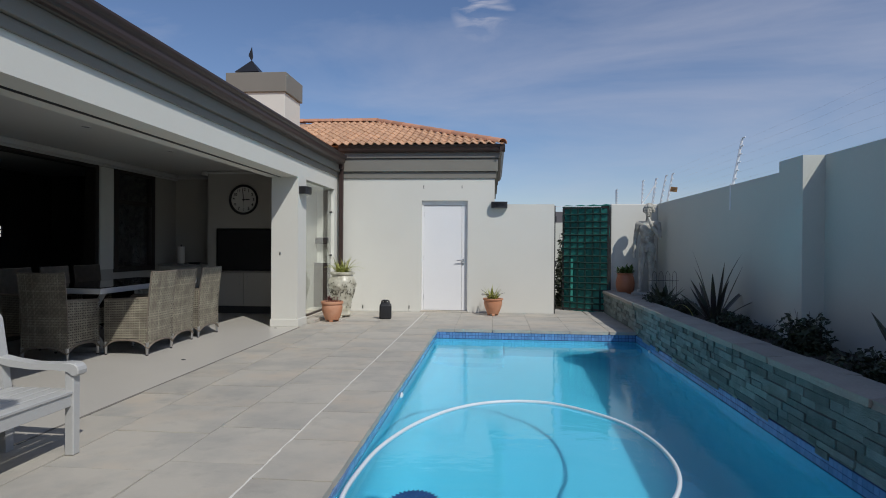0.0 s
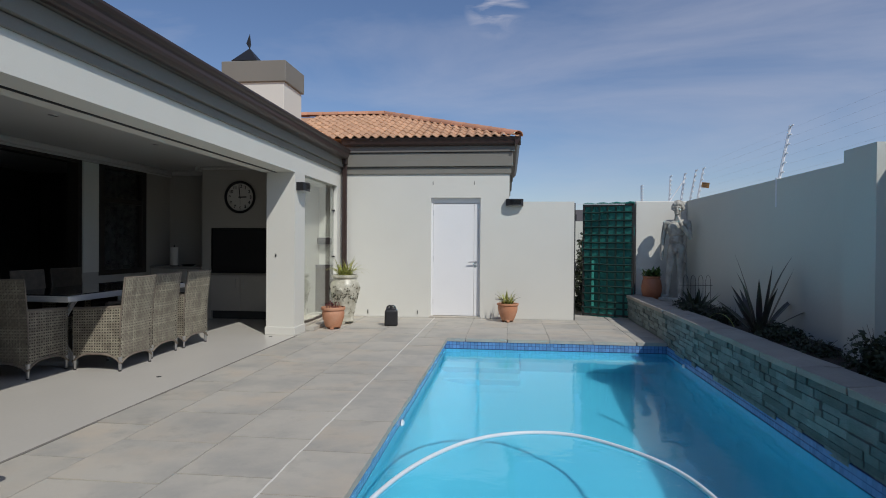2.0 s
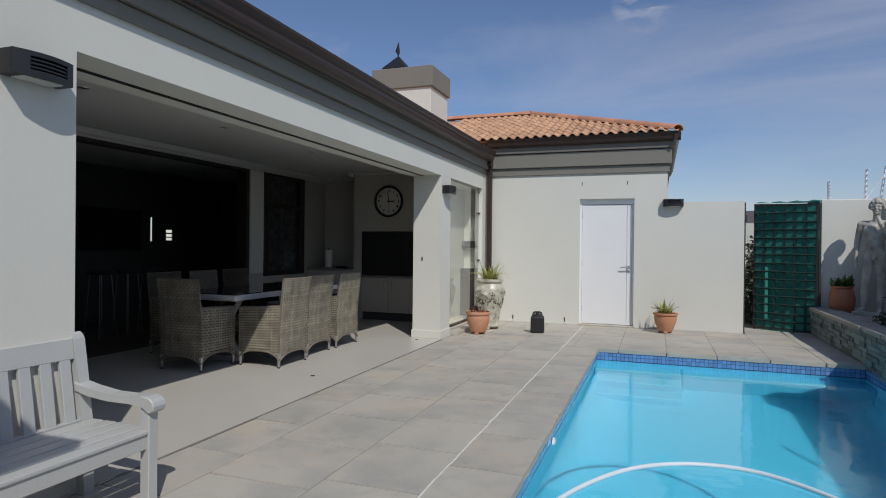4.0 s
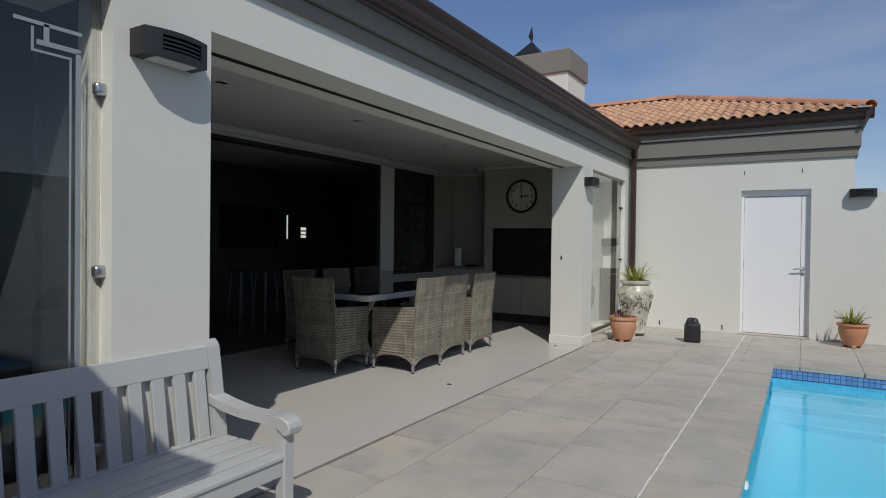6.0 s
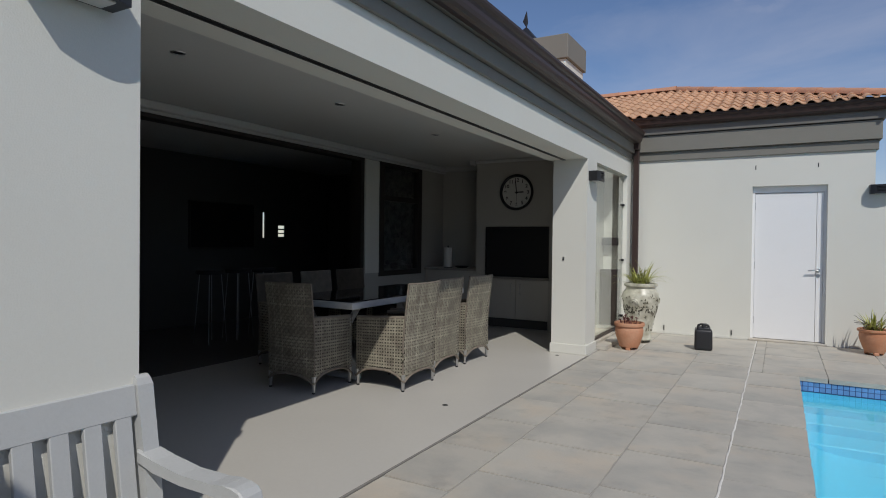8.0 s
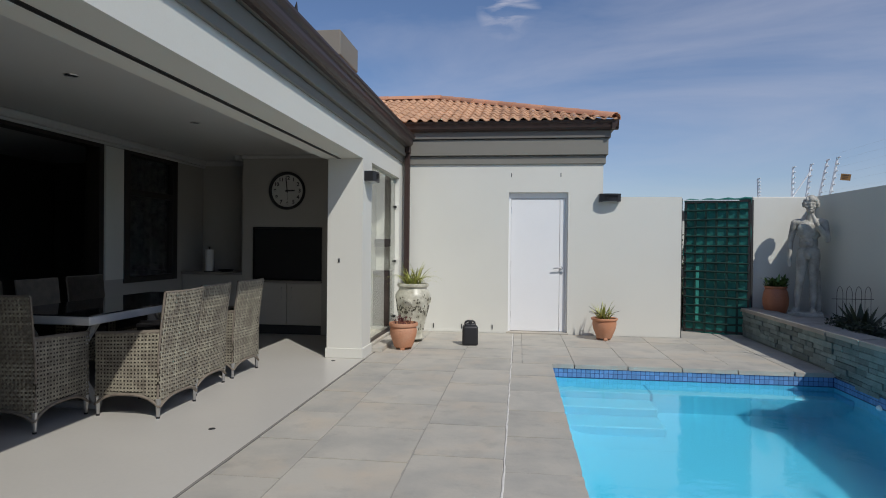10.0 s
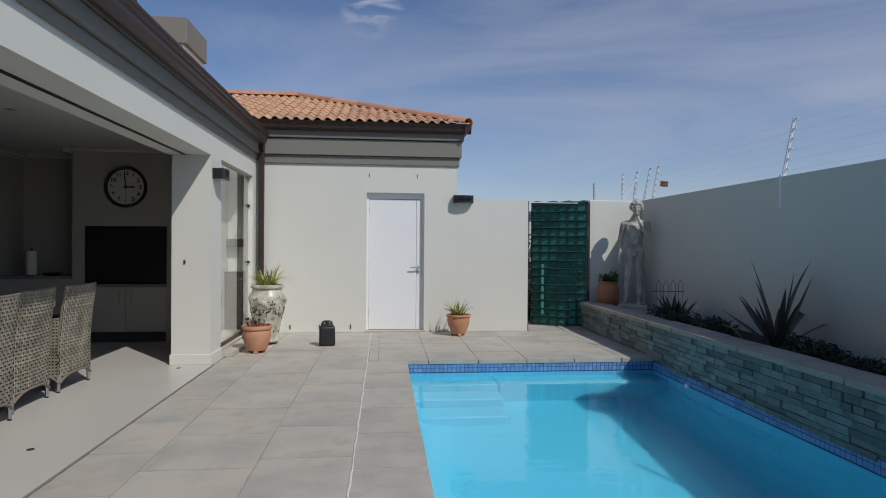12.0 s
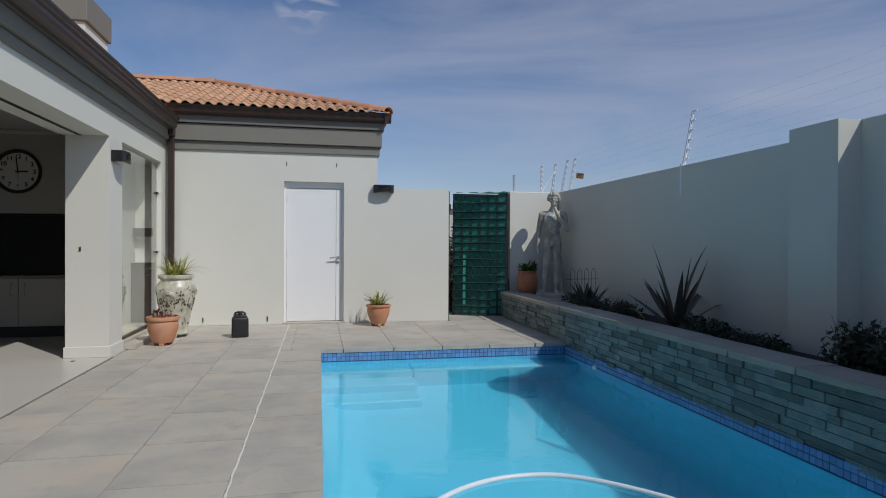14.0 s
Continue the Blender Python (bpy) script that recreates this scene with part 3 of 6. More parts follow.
box(bm, -0.42, -0.12, -0.15, 0.15, 1.31, 1.39)
cowl = part("cowl", bm, BLACK, chimney, "dark metal chimney cowl")
bm = bmesh.new()
bar(bm, (-0.27, 0, 1.6), (-0.27, 0, 1.90), 0.009)
vane = [bm.verts.new(p) for p in ((-0.27, -0.006, 1.66), (-0.245, -0.006, 1.74), (-0.255, -0.006, 1.83), (-0.268, -0.006, 1.94), (-0.335, -0.006, 1.77))]
ext = bmesh.ops.extrude_face_region(bm, geom=[bm.faces.new(vane)])["geom"]
for v in ext:
    if isinstance(v, bmesh.types.BMVert):
        v.co.y += 0.012
part("wind_vane", bm, BLACK, cowl)

# pool shell, water
DEEP = -1.30


def basin():
    """A thick shell: upright sides that curve into a floor falling away to the south."""
    bm = bmesh.new()
    cove, corner = 0.45, 0.06

    def shell(out):
        rings = []
        for lift, a in ((0, 0.0), (1, 0.0)) + tuple((1, math.pi / 2 * k / 7) for k in range(1, 8)):
            inset = cove * (1 - math.cos(a)) - out
            rr = corner + max(inset, 0.0) * 0.9
            ring = []
            for q, (cx, cy, sx, sy) in enumerate(((POOL_R, POOL_N, 1, 1), (POOL_L, POOL_N, -1, 1), (POOL_L, POOL_S, -1, -1), (POOL_R, POOL_S, 1, -1))):
                for j in range(7):
                    w = math.pi / 2 * (q + j / 6)
                    x, y = cx - sx * (inset + rr) + rr * math.cos(w), cy - sy * (inset + rr) + rr * math.sin(w)
                    z = -0.16 if not lift else -1.02 - 0.03 * (POOL_N - y) + cove * (1 - math.sin(a)) - out
                    ring.append(bm.verts.new((x, y, z)))
            rings.append(ring)
        return rings

    inner, outer = shell(0.0), shell(0.1)
    n = len(inner[0])
    for A, B in list(zip(inner, inner[1:])) + list(zip(outer, outer[1:])) + [(inner[0], outer[0])]:
        for k in range(n):
            bm.faces.new((A[k], A[(k + 1) % n], B[(k + 1) % n], B[k]))
    bm.faces.new(inner[-1])
    bm.faces.new(outer[-1])
    return bm


structure("pool_basin", basin(), POOLPLASTER, "pale blue plastered swimming pool basin with curved corners", True, category="pool")
bm = bmesh.new()
for k, (d, z) in enumerate(((0.42, -0.34), (0.78, -0.58), (1.14, -0.82), (1.48, -1.06))):
    box(bm, POOL_L, POOL_L + 1.02, POOL_N - d, POOL_N - (0.0, 0.42, 0.78, 1.14)[k], DEEP, z, bevel=0.02)
box(bm, POOL_L + 1.02, POOL_R, POOL_N - 0.42, POOL_N, DEEP, -0.34, bevel=0.02)
structure("pool_steps", bm, POOLPLASTER, "pale blue plastered steps and ledge under the water", category="steps")
me = bpy.data.meshes.new("water")
me.from_pydata([(POOL_L, POOL_S, WATER_Z), (POOL_R, POOL_S, WATER_Z), (POOL_R, POOL_N, WATER_Z), (POOL_L, POOL_N, WATER_Z)], [], [(0, 1, 2, 3)])
me.materials.append(WATER)
water = tagged(new("water", me), "clear blue pool water, almost still", "water", "", "structure")
water.visible_shadow = False
# wall behind the mosaic
structure("pool_rim", boxes((POOL_L - 0.15, POOL_L - 0.004, POOL_S, POOL_N + 0.004, -0.16, -0.04), (POOL_L - 0.15, POOL_R + 0.15, POOL_N + 0.004, POOL_N + 0.15, -0.16, -0.04), (POOL_R + 0.004, POOL_R + 0.15, POOL_S, POOL_N + 0.004, -0.16, -0.04), (POOL_L - 0.15, POOL_R + 0.15, POOL_S - 0.15, POOL_S - 0.004, -0.16, -0.04)), MOSAIC_GROUT, "grouted rim of the pool behind the mosaic", category="pool")

# planter
structure("planter_wall", boxes((POOL_R + 0.03, POOL_R + 0.25, -2.0, 10.36, 0.0, 0.378)), GROUT, "raised planter wall along the pool", category="planter")
structure("planter_soil", boxes((POOL_R + 0.25, EAST, -2.0, 8.75, 0.0, 0.35)), SOIL, "dark planter soil", category="soil")
structure("planter_ledge", boxes((POOL_R + 0.25, EAST, 8.75, 10.36, 0.0, 0.39)), STONE_COPING, "paved ledge at the end of the planter", category="ledge")

# ---- the white door ----
door = tagged(thing("door_1", "white painted plain door in a white frame, closed", "door", pose(0, WY, 0)), kind="structure")
part("frame", boxes((0.0, 0.035, 0.07, 0.19, 0.0, 2.15), (0.855, 0.89, 0.07, 0.19, 0.0, 2.15), (0.035, 0.855, 0.07, 0.19, 2.06, 2.15)), DOORWHITE, door, "white door frame")
part("leaf", boxes((0.037, 0.77, 0.085, 0.13, 0.03, 2.055), (0.774, 0.853, 0.085, 0.13, 0.03, 2.055), bevel=0.003), DOORWHITE, door)
part("sill", boxes((-0.02, 0.91, -0.03, 0.15, 0.0, 0.024), bevel=0.004), SLAB, door, "pale concrete door sill")
bm = bmesh.new()
bar(bm, (0.80, 0.09, 1.0), (0.80, 0.03, 1.0), 0.011)
tube(bm, [(0.80, 0.03, 1.0), (0.76, 0.026, 1.005), (0.72, 0.028, 1.0), (0.68, 0.03, 0.995)], 0.010)
bar(bm, (0.80, 0.087, 1.0), (0.80, 0.078, 1.0), 0.026, seg=16)
bar(bm, (0.80, 0.087, 0.93), (0.80, 0.078, 0.93), 0.024, seg=16)
part("handle", bm, STEEL, door, "steel lever handle", True)
for z in (0.28, 1.05, 1.88):
    bm = bmesh.new()
    bar(bm, (0.034, 0.078, z - 0.05), (0.034, 0.078, z + 0.05), 0.007)
    part("hinge", bm, STEEL, door)
for x in (0.03, 0.77):
    bm = bmesh.new()
    box(bm, x, x + 0.012, WY - 0.002, WY + 0.05, 2.38, 2.44)
    tagged(new("weep_slot", mesh_of("weep_slot", bm, BLACK)), "narrow dark weep slot in the wall", "weep slot", "weep slots", "structure")
for x in (-1.15, -0.71, -0.24):
    bm = bmesh.new()
    box(bm, x, x + 0.012, WY - 0.013, WY + 0.05, 0.05, 0.12)
    tagged(new("weep_slot", mesh_of("weep_slot", bm, BLACK)), "narrow dark weep slot in the wall", "weep slot", "weep slots", "structure")


# ---- wicker dining chairs ----
def weave(bm, f, nu, nv, su, sv, amp=0.004, cut=None):
    """Interlaced flat strands over the surface f(u, v) -> (point, normal)."""
    def strand(pts, w):
        rows = []
        for p, side in pts:
            rows.append((bm.verts.new(p - side * w), bm.verts.new(p + side * w)))
        for (a, b), (c, d) in zip(rows, rows[1:]):
            bm.faces.new((a, b, d, c))
    for i in range(nu):
        u = (i + 0.5) / nu
        pts = []
        for j in range(nv + 1):
            v = j / nv
            if cut and v < cut(u):
                continue
            p, n = f(u, v)
            p2, _ = f(min(u + 0.01, 1), v)
            p1, _ = f(max(u - 0.01, 0), v)
            pts.append((p + n * (amp if (i + j) % 2 else -amp), (p2 - p1).normalized()))
        if len(pts) > 1:
            strand(pts, su)
    for j in range(nv):
        v = (j + 0.5) / nv
        run = []
        for i in range(nu + 1):
            u = i / nu
            if cut and v < cut(u):
                if len(run) > 1:
                    strand(run, sv)
                run = []
                continue
            p, n = f(u, v)
            p2, _ = f(u, min(v + 0.01, 1))
            p1, _ = f(u, max(v - 0.01, 0))
            run.append((p + n * (amp if (i + j) % 2 else -amp), (p2 - p1).normalized()))
        if len(run) > 1:
            strand(run, sv)


def wicker_chair():
    """Faces +y; 0.56 wide, 0.58 deep, 0.95 high."""
    ch = thing("dining_chair", "woven grey-brown wicker armchair with charcoal seat cushion and metal feet", "chair", group="chairs round the patio table")
    H, W, D = 0.95, 0.275, 0.28
    z0 = 0.085

    def lean(z):
        return -D + 0.03 - 0.055 * max(0.0, (z - 0.42) / 0.53) ** 1.3

    def half(z):
        return W - 0.012 + 0.004 * max(0.0, (z - 0.6) / 0.35) ** 2

    def back(u, v):
        z = z0 + v * (H - z0)
        x = (2 * u - 1) * half(z)
        bow = -0.02 * (1 - (2 * u - 1) ** 2)
        return Vector((x, lean(z) + bow + 0.0, z + 0.004 * (2 * u - 1) ** 2 * v)), Vector((0, -1, 0.12)).normalized()

    def side(s):
        def f(u, v):
            y = -D + 0.03 + u * (2 * D - 0.03)
            top = 0.655 - 0.03 * u
            z = z0 + v * (top - z0)
            return Vector((s * (half(z) + 0.012 * math.sin(math.pi * u)), y + lean(z) * 0 - 0.02 * (1 - u) * max(0, z - 0.42), z)), Vector((s, 0, 0))
        return f

    def front(u, v):
        z = 0.18 + v * 0.22
        return Vector(((2 * u - 1) * (W - 0.03), D - 0.01, z)), Vector((0, 1, 0))

    arch = lambda u: 0.22 * (1 - abs(2 * u - 1) ** 3) * 0.75
    arch_b = lambda u: 0.085 * (1 - abs(2 * u - 1) ** 3)
    for name, f, nu, nv, cut, lab in (("backrest", back, 19, 30, arch_b, "woven wicker back"), ("side_panel", side(1), 19, 20, arch, "woven wicker side"), ("side_panel", side(-1), 19, 20, arch, "woven wicker side"), ("front_panel", front, 18, 8, None, "woven wicker front")):
        bm = bmesh.new()
        weave(bm, f, nu, nv, 0.0074, 0.0074, amp=0.0028, cut=cut)
        p = tagged(part(name, bm, WICKER, ch, lab), kind="stuff")
        # inner sheet of the panel; except on the back its dark colour is shade
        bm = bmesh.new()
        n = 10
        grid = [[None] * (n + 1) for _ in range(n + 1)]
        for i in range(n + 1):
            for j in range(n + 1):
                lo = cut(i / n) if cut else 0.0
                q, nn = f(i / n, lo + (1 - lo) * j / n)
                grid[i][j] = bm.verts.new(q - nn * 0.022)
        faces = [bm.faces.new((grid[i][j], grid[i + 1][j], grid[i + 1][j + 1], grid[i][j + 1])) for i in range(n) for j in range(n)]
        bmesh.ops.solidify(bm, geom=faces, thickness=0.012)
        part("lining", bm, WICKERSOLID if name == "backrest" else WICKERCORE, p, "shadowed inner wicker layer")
        if cut:
            bm = bmesh.new()
            tube(bm, [f(u, cut(u))[0] for u in [k / 14 for k in range(15)]], 0.012, 6)
            part("edge_binding", bm, WICKERSOLID, p, "wrapped wicker edge", True)
    for s in (-1, 1):
        bm = bmesh.new()
        tube(bm, [side(s)(u, 1.0)[0] + Vector((-s * 0.015, 0, 0.0)) for u in [k / 8 for k in range(9)]], 0.018, 8)
        part("armrest", bm, WICKERSOLID, ch, "", True)
    bm = bmesh.new()
    tube(bm, [back(u, 1.0)[0] + Vector((0, 0.012, 0.0)) for u in [k / 10 for k in range(11)]], 0.011, 8)
    for u in (0.0, 1.0):
        tube(bm, [back(u, v)[0] + Vector((0, 0.012, 0)) for v in [k / 10 for k in range(11)]], 0.009, 6)
    part("back_frame", bm, WICKERSOLID, ch, "", True)
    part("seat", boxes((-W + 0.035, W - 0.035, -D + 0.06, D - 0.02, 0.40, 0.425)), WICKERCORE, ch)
    part("cushion", boxes((-W + 0.04, W - 0.04, -D + 0.07, D - 0.0, 0.425, 0.50), bevel=0.022), CUSHION, ch, "charcoal seat cushion", True)
    for x, y in ((-W + 0.02, -D + 0.045), (W - 0.02, -D + 0.045), (-W + 0.02, D - 0.02), (W - 0.02, D - 0.02)):
        bm = bmesh.new()
        bar(bm, (x, y, 0.012), (x, y, 0.15), 0.013, 0.022, 8)
        leg = part("leg", bm, STEEL, ch, "short tapered metal leg", True)
        bm = bmesh.new()
        bar(bm, (x, y, 0.0), (x, y, 0.014), 0.014, 0.014, 8)
        part("foot", bm, BLACK, leg)
    return ch


chair = wicker_chair()
chair.matrix_basis = pose(-3.40, 4.775, 0, 0, 0, 0)
for x, y, r in ((-2.77, 5.27, 90), (-2.86, 5.945, 91), (-2.85, 6.64, 88), (-4.24, 5.45, -90), (-4.22, 6.12, -88), (-4.24, 6.78, -91)):
    copy_thing(chair, pose(x, y, 0, 0, 0, r))

# ---- dining table ----
table = thing("dining_table", "long white-edged patio dining table with dark glass top", "table", pose(-3.5, 6.02, 0.0))
part("tabletop", boxes((-0.47, 0.47, -1.10, 1.10, 0.70, 0.762), bevel=0.006), TABLEWHITE, table, "white painted table frame")
part("glass", boxes((-0.455, 0.455, -1.085, 1.085, 0.764, 0.774), bevel=0.002), DARKGLASS, table, "dark reflective glass inlay")
for s in (-1, 1):
    bm = bmesh.new()
    box(bm, -0.34, 0.34, s * 0.82 - 0.05, s * 0.82 + 0.05, 0.0, 0.06, bevel=0.012)
    for q in (-1, 1):
        tube(bm, [(q * 0.32, s * 0.82, 0.05), (q * 0.10, s * 0.82, 0.36), (q * 0.32, s * 0.82, 0.70)], 0.035, 8)
    part("trestle_leg", bm, TABLEWHITE, table, "white crossed trestle leg")

# ---- fireplace, cabinet, clock, counter ----
braai = thing("built_in_fireplace", "built-in fireplace with closed flat black shutter", "fireplace", pose(BX, BY, 0.79))
part("shutter", boxes((-0.513, 0.513, 0.035, 0.05, 0.005, 0.762), bevel=0.003), BLACK, braai, "flat black closed shutter")
part("frame", boxes((-0.53, -0.515, 0.0, 0.06, 0.0, 0.78), (0.515, 0.53, 0.0, 0.06, 0.0, 0.78), (-0.515, 0.515, 0.0, 0.06, 0.765, 0.78)), BLACK, braai)
part("shelf", boxes((-0.53, 0.53, -0.03, 0.5, -0.03, 0.0), bevel=0.004), COUNTER, braai, "pale stone ledge")
cab = thing("cabinet", "cream painted two-door cabinet under the fireplace", "cabinet", pose(BX, BY, 0.0))
part("body", boxes((-0.52, 0.52, 0.02, 0.5, 0.14, 0.755)), CREAMCAB, cab)
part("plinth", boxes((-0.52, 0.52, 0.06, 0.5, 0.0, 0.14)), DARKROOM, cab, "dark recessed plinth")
for s in (-1, 1):
    d = part("door", boxes((min(0.004 * s, 0.525 * s), max(0.004 * s, 0.525 * s), 0.0, 0.02, 0.145, 0.75), bevel=0.003), CREAMCAB, cab)
    bm = bmesh.new()
    tube(bm, [(s * 0.075, 0.0, 0.53), (s * 0.075, -0.025, 0.54), (s * 0.075, -0.025, 0.68), (s * 0.075, 0.0, 0.69)], 0.006, 6)
    part("handle", bm, STEEL, d, "slim metal bar handle")

clock = thing("wall_clock", "round black-rimmed wall clock with white dial", "clock", pose(BX, BY, 2.10) @ Matrix.Diagonal((0.96, 1.0, 0.96, 1)))
bm = bmesh.new()
prof = [(0.245, 0.0), (0.285, 0.005), (0.29, 0.03), (0.275, 0.05), (0.255, 0.045), (0.245, 0.02)]
lathe(bm, prof + prof[:1], 48)
bmesh.ops.transform(bm, matrix=pose(0, 0, 0, 90, 0, 0), verts=bm.verts)
part("rim", bm, BLACKPLASTIC, clock, "black clock rim", True)
bm = bmesh.new()
bmesh.ops.create_circle(bm, cap_ends=True, segments=48, radius=0.25, matrix=pose(0, -0.012, 0, 90, 0, 0))
dial = part("dial", bm, CLOCKWHITE, clock, "white dial with black numerals")
for k in range(1, 13):
    a = math.radians(90 - 30 * k)
    cu = bpy.data.curves.new("numeral", "FONT")
    cu.body, cu.size, cu.align_x, cu.align_y, cu.extrude = str(k), 0.078, "CENTER", "CENTER", 0.001
    cu.offset = 0.0022
    tmp = bpy.data.objects.new("numeral", cu)
    scene.collection.objects.link(tmp)
    me = bpy.data.meshes.new_from_object(tmp.evaluated_get(bpy.context.evaluated_depsgraph_get()))
    bpy.data.objects.remove(tmp)
    me.materials.clear()
    me.materials.append(BLACK)
    ob = new("numeral", me)
    ob.parent = dial
    ob.matrix_basis = pose(0.195 * math.cos(a), -0.014, 0.195 * math.sin(a), 90, 0, 0)
for name, a, ln, w in (("hour_hand", 2, 0.12, 0.011), ("minute_hand", 96, 0.19, 0.008), ("second_hand", -88, 0.14, 0.002)):
    bm = bmesh.new()
    box(bm, -0.03, ln, -0.002, 0.0, -w, w, m=pose(0, -0.018, 0, 0, -a, 0))
    part(name, bm, BLACK, clock)

counter = thing("patio_counter", "stone-topped counter in the patio recess", "counter", pose(-4.365, 9.5, 0))
part("top", boxes((-0.475, 0.475, -0.34, 0.3, 0.86, 0.90), bevel=0.005), COUNTER, counter, "speckled stone top")
part("body", boxes((-0.47, 0.47, -0.30, 0.3, 0.0, 0.86)), CREAMCAB, counter)
roll = thing("paper_towel_roll", "white paper towel roll standing on the counter", "paper towel", pose(-4.45, 9.28, 0.90))
bm = bmesh.new()
lathe(bm, [(0.02, 0.0), (0.064, 0.0), (0.064, 0.33), (0.02, 0.33)], 20)
part("paper", bm, PAPER, roll, "", True)
bm = bmesh.new()
lathe(bm, [(0.0, 0.0), (0.075, 0.0), (0.075, 0.012), (0.012, 0.012), (0.012, 0.36), (0.0, 0.37)], 16)
part("holder", bm, BLACK, roll)
dish = thing("dark_dish", "low dark dish on the counter", "dish", pose(-4.2, 9.30, 0.90))
bm = bmesh.new()
lathe(bm, [(0.0, 0.0), (0.08, 0.0), (0.12, 0.03), (0.11, 0.035), (0.07, 0.012), (0.0, 0.012)], 20)
part("bowl", bm, BLACK, dish, "", True)

# patio window with curtain
win = tagged(thing("window_1", "dark-framed patio window with patterned curtain", "window", pose(-4.85, 8.4625, 0.80)), kind="structure")
part("window_frame", boxes((-0.08, 0.02, -0.595, -0.48, 0.0, 1.76), (-0.08, 0.02, 0.48, 0.595, 0.0, 1.76), (-0.08, 0.02, -0.48, 0.48, 1.66, 1.76), (-0.08, 0.02, -0.48, 0.48, 0.0, 0.08), (-0.07, 0.01, -0.48, 0.48, 1.14, 1.22), bevel=0.004), DARKWOOD, win)
part("pane", boxes((-0.045, -0.039, -0.48, 0.48, 0.08, 1.14)), CLEARGLASS, win).visible_shadow = False
part("pane", boxes((-0.045, -0.039, -0.48, 0.48, 1.22, 1.66)), CLEARGLASS, win).visible_shadow = False
bm = bmesh.new()
n = 60
for k in range(n):
    y0, y1 = -0.55 + 1.1 * k / n, -0.55 + 1.1 * (k + 1) / n
    f = lambda y: -0.12 - 0.03 * math.sin(y * 40)
    a = [bm.verts.new(p) for p in ((f(y0), y0, 0.0), (f(y1), y1, 0.0), (f(y1), y1, 1.74), (f(y0), y0, 1.74))]
    bm.faces.new(a)
part("curtain", bm, CURTAIN, win, "dark patterned curtain")
structure("trim_dark_frame", boxes((-5.01, -4.84, 7.41, 7.49, 0.0, 2.53), (-5.01, -4.84, 2.6, 7.41, 2.47, 2.53)), DARKWOOD, "dark frame of the wide opening to the unlit room", category="frame")

# narrow front window beside the column
win2 = tagged(thing("window_2", "tall frameless glass panel beside the column", "window", pose(-1.72, 8.02, 0.09)), kind="structure")
part("pane", boxes((0, 0.008, 0.0, 1.70, 0.02, 2.25)), CLEARGLASS, win2).visible_shadow = False
part("track", boxes((-0.02, 0.03, 0.0, 1.70, 0.0, 0.03)), GUTTER, win2)
for z in (0.15, 0.98, 1.80):
    part("clip", boxes((0.008, 0.035, 1.64, 1.70, z, z + 0.03), bevel=0.004), BLACK, win2)
tagged(new("dark_shelf", mesh_of("dark_shelf", boxes((-2.068, -1.83, 9.86, 10.0, 1.30, 1.42), bevel=0.01), BLACK)), "dark floating shelf on the wall behind the glass", "shelf")
passage = thing("low_cabinet", "low dark cabinet against the wall behind the glass", "cabinet", pose(-1.94, 9.90, 0.09))
part("body", boxes((-0.125, 0.13, -0.12, 0.10, 0.0, 0.81), bevel=0.006), DARKWOOD, passage)
part("top", boxes((-0.128, 0.14, -0.13, 0.10, 0.812, 0.84), bevel=0.004), BLACK, passage)
structure("wall_passage", boxes((-2.13, -2.072, 8.02, 10.0, 0.0, 2.6), (-2.07, -1.70, 10.004, 10.06, 0.0, 2.6)), PLASTER, "pale wall close behind the glass", category="wall")

# ---- wall lamps ----
def wall_lamp(w, d, h, curved):
    lamp = thing("wall_lamp", "black curved bulkhead wall lamp with louvres", "lamp", group="wall lamps")
    n = 12
    def front(x):
        return d * (0.55 + 0.45 * math.cos(x / (w / 2) * 1.1)) if curved else d
    def slab(bm, z0, z1, inset, x0=-1.0, x1=1.0):
        lo, hi = [], []
        for k in range(n + 1):
            x = (x0 + (x1 - x0) * k / n) * (w / 2 - inset)
            lo.append((x, -front(x) + inset))
        ring = [(lo[0][0], 0.0)] + lo + [(lo[-1][0], 0.0)]
        a = [bm.verts.new((x, y, z0)) for x, y in ring]
        b = [bm.verts.new((x, y, z1)) for x, y in ring]
        bm.faces.new(a)
        bm.faces.new(b[::-1])
        for i in range(len(ring)):
            j = (i + 1) % len(ring)
            bm.faces.new((a[i], a[j], b[j], b[i]))
    bm = bmesh.new()
    slab(bm, h * 0.80, h, 0.0)
    slab(bm, 0.0, h * 0.24, 0.0)
    slab(bm, h * 0.16, h * 0.86, 0.0, -1.0, -0.55)
    slab(bm, h * 0.16, h * 0.86, 0.0, 0.72, 1.0)
    part("housing", bm, BLACK, lamp)
    for k in range(3):
        bm = bmesh.new()
        z = h * (0.32 + 0.16 * k)
        slab(bm, z, z + h * 0.07, 0.005)
        part("louvre", bm, BLACK, lamp)
    bm = bmesh.new()
    slab(bm, h * 0.02, h * 0.85, 0.03)
    part("diffuser", bm, BLACK if not curved else BLACKPLASTIC, lamp)
    bm = bmesh.new()
    box(bm, -w * 0.33, w * 0.33, -d * 0.75, -0.02, -0.006, 0.002, bevel=0.002)
    part("lens", bm, LAMPLENS, lamp, "pale lens under the lamp")
    return lamp


lamp = wall_lamp(0.305, 0.14, 0.115, True)
lamp.matrix_basis = pose(WX, 1.665, 2.105, 0, 0, 90)
copy_thing(lamp, pose(WX, 7.80, 2.08, 0, 0, 90))
copy_thing(lamp, pose(1.49, WY, 2.005, 0, 0, 0))

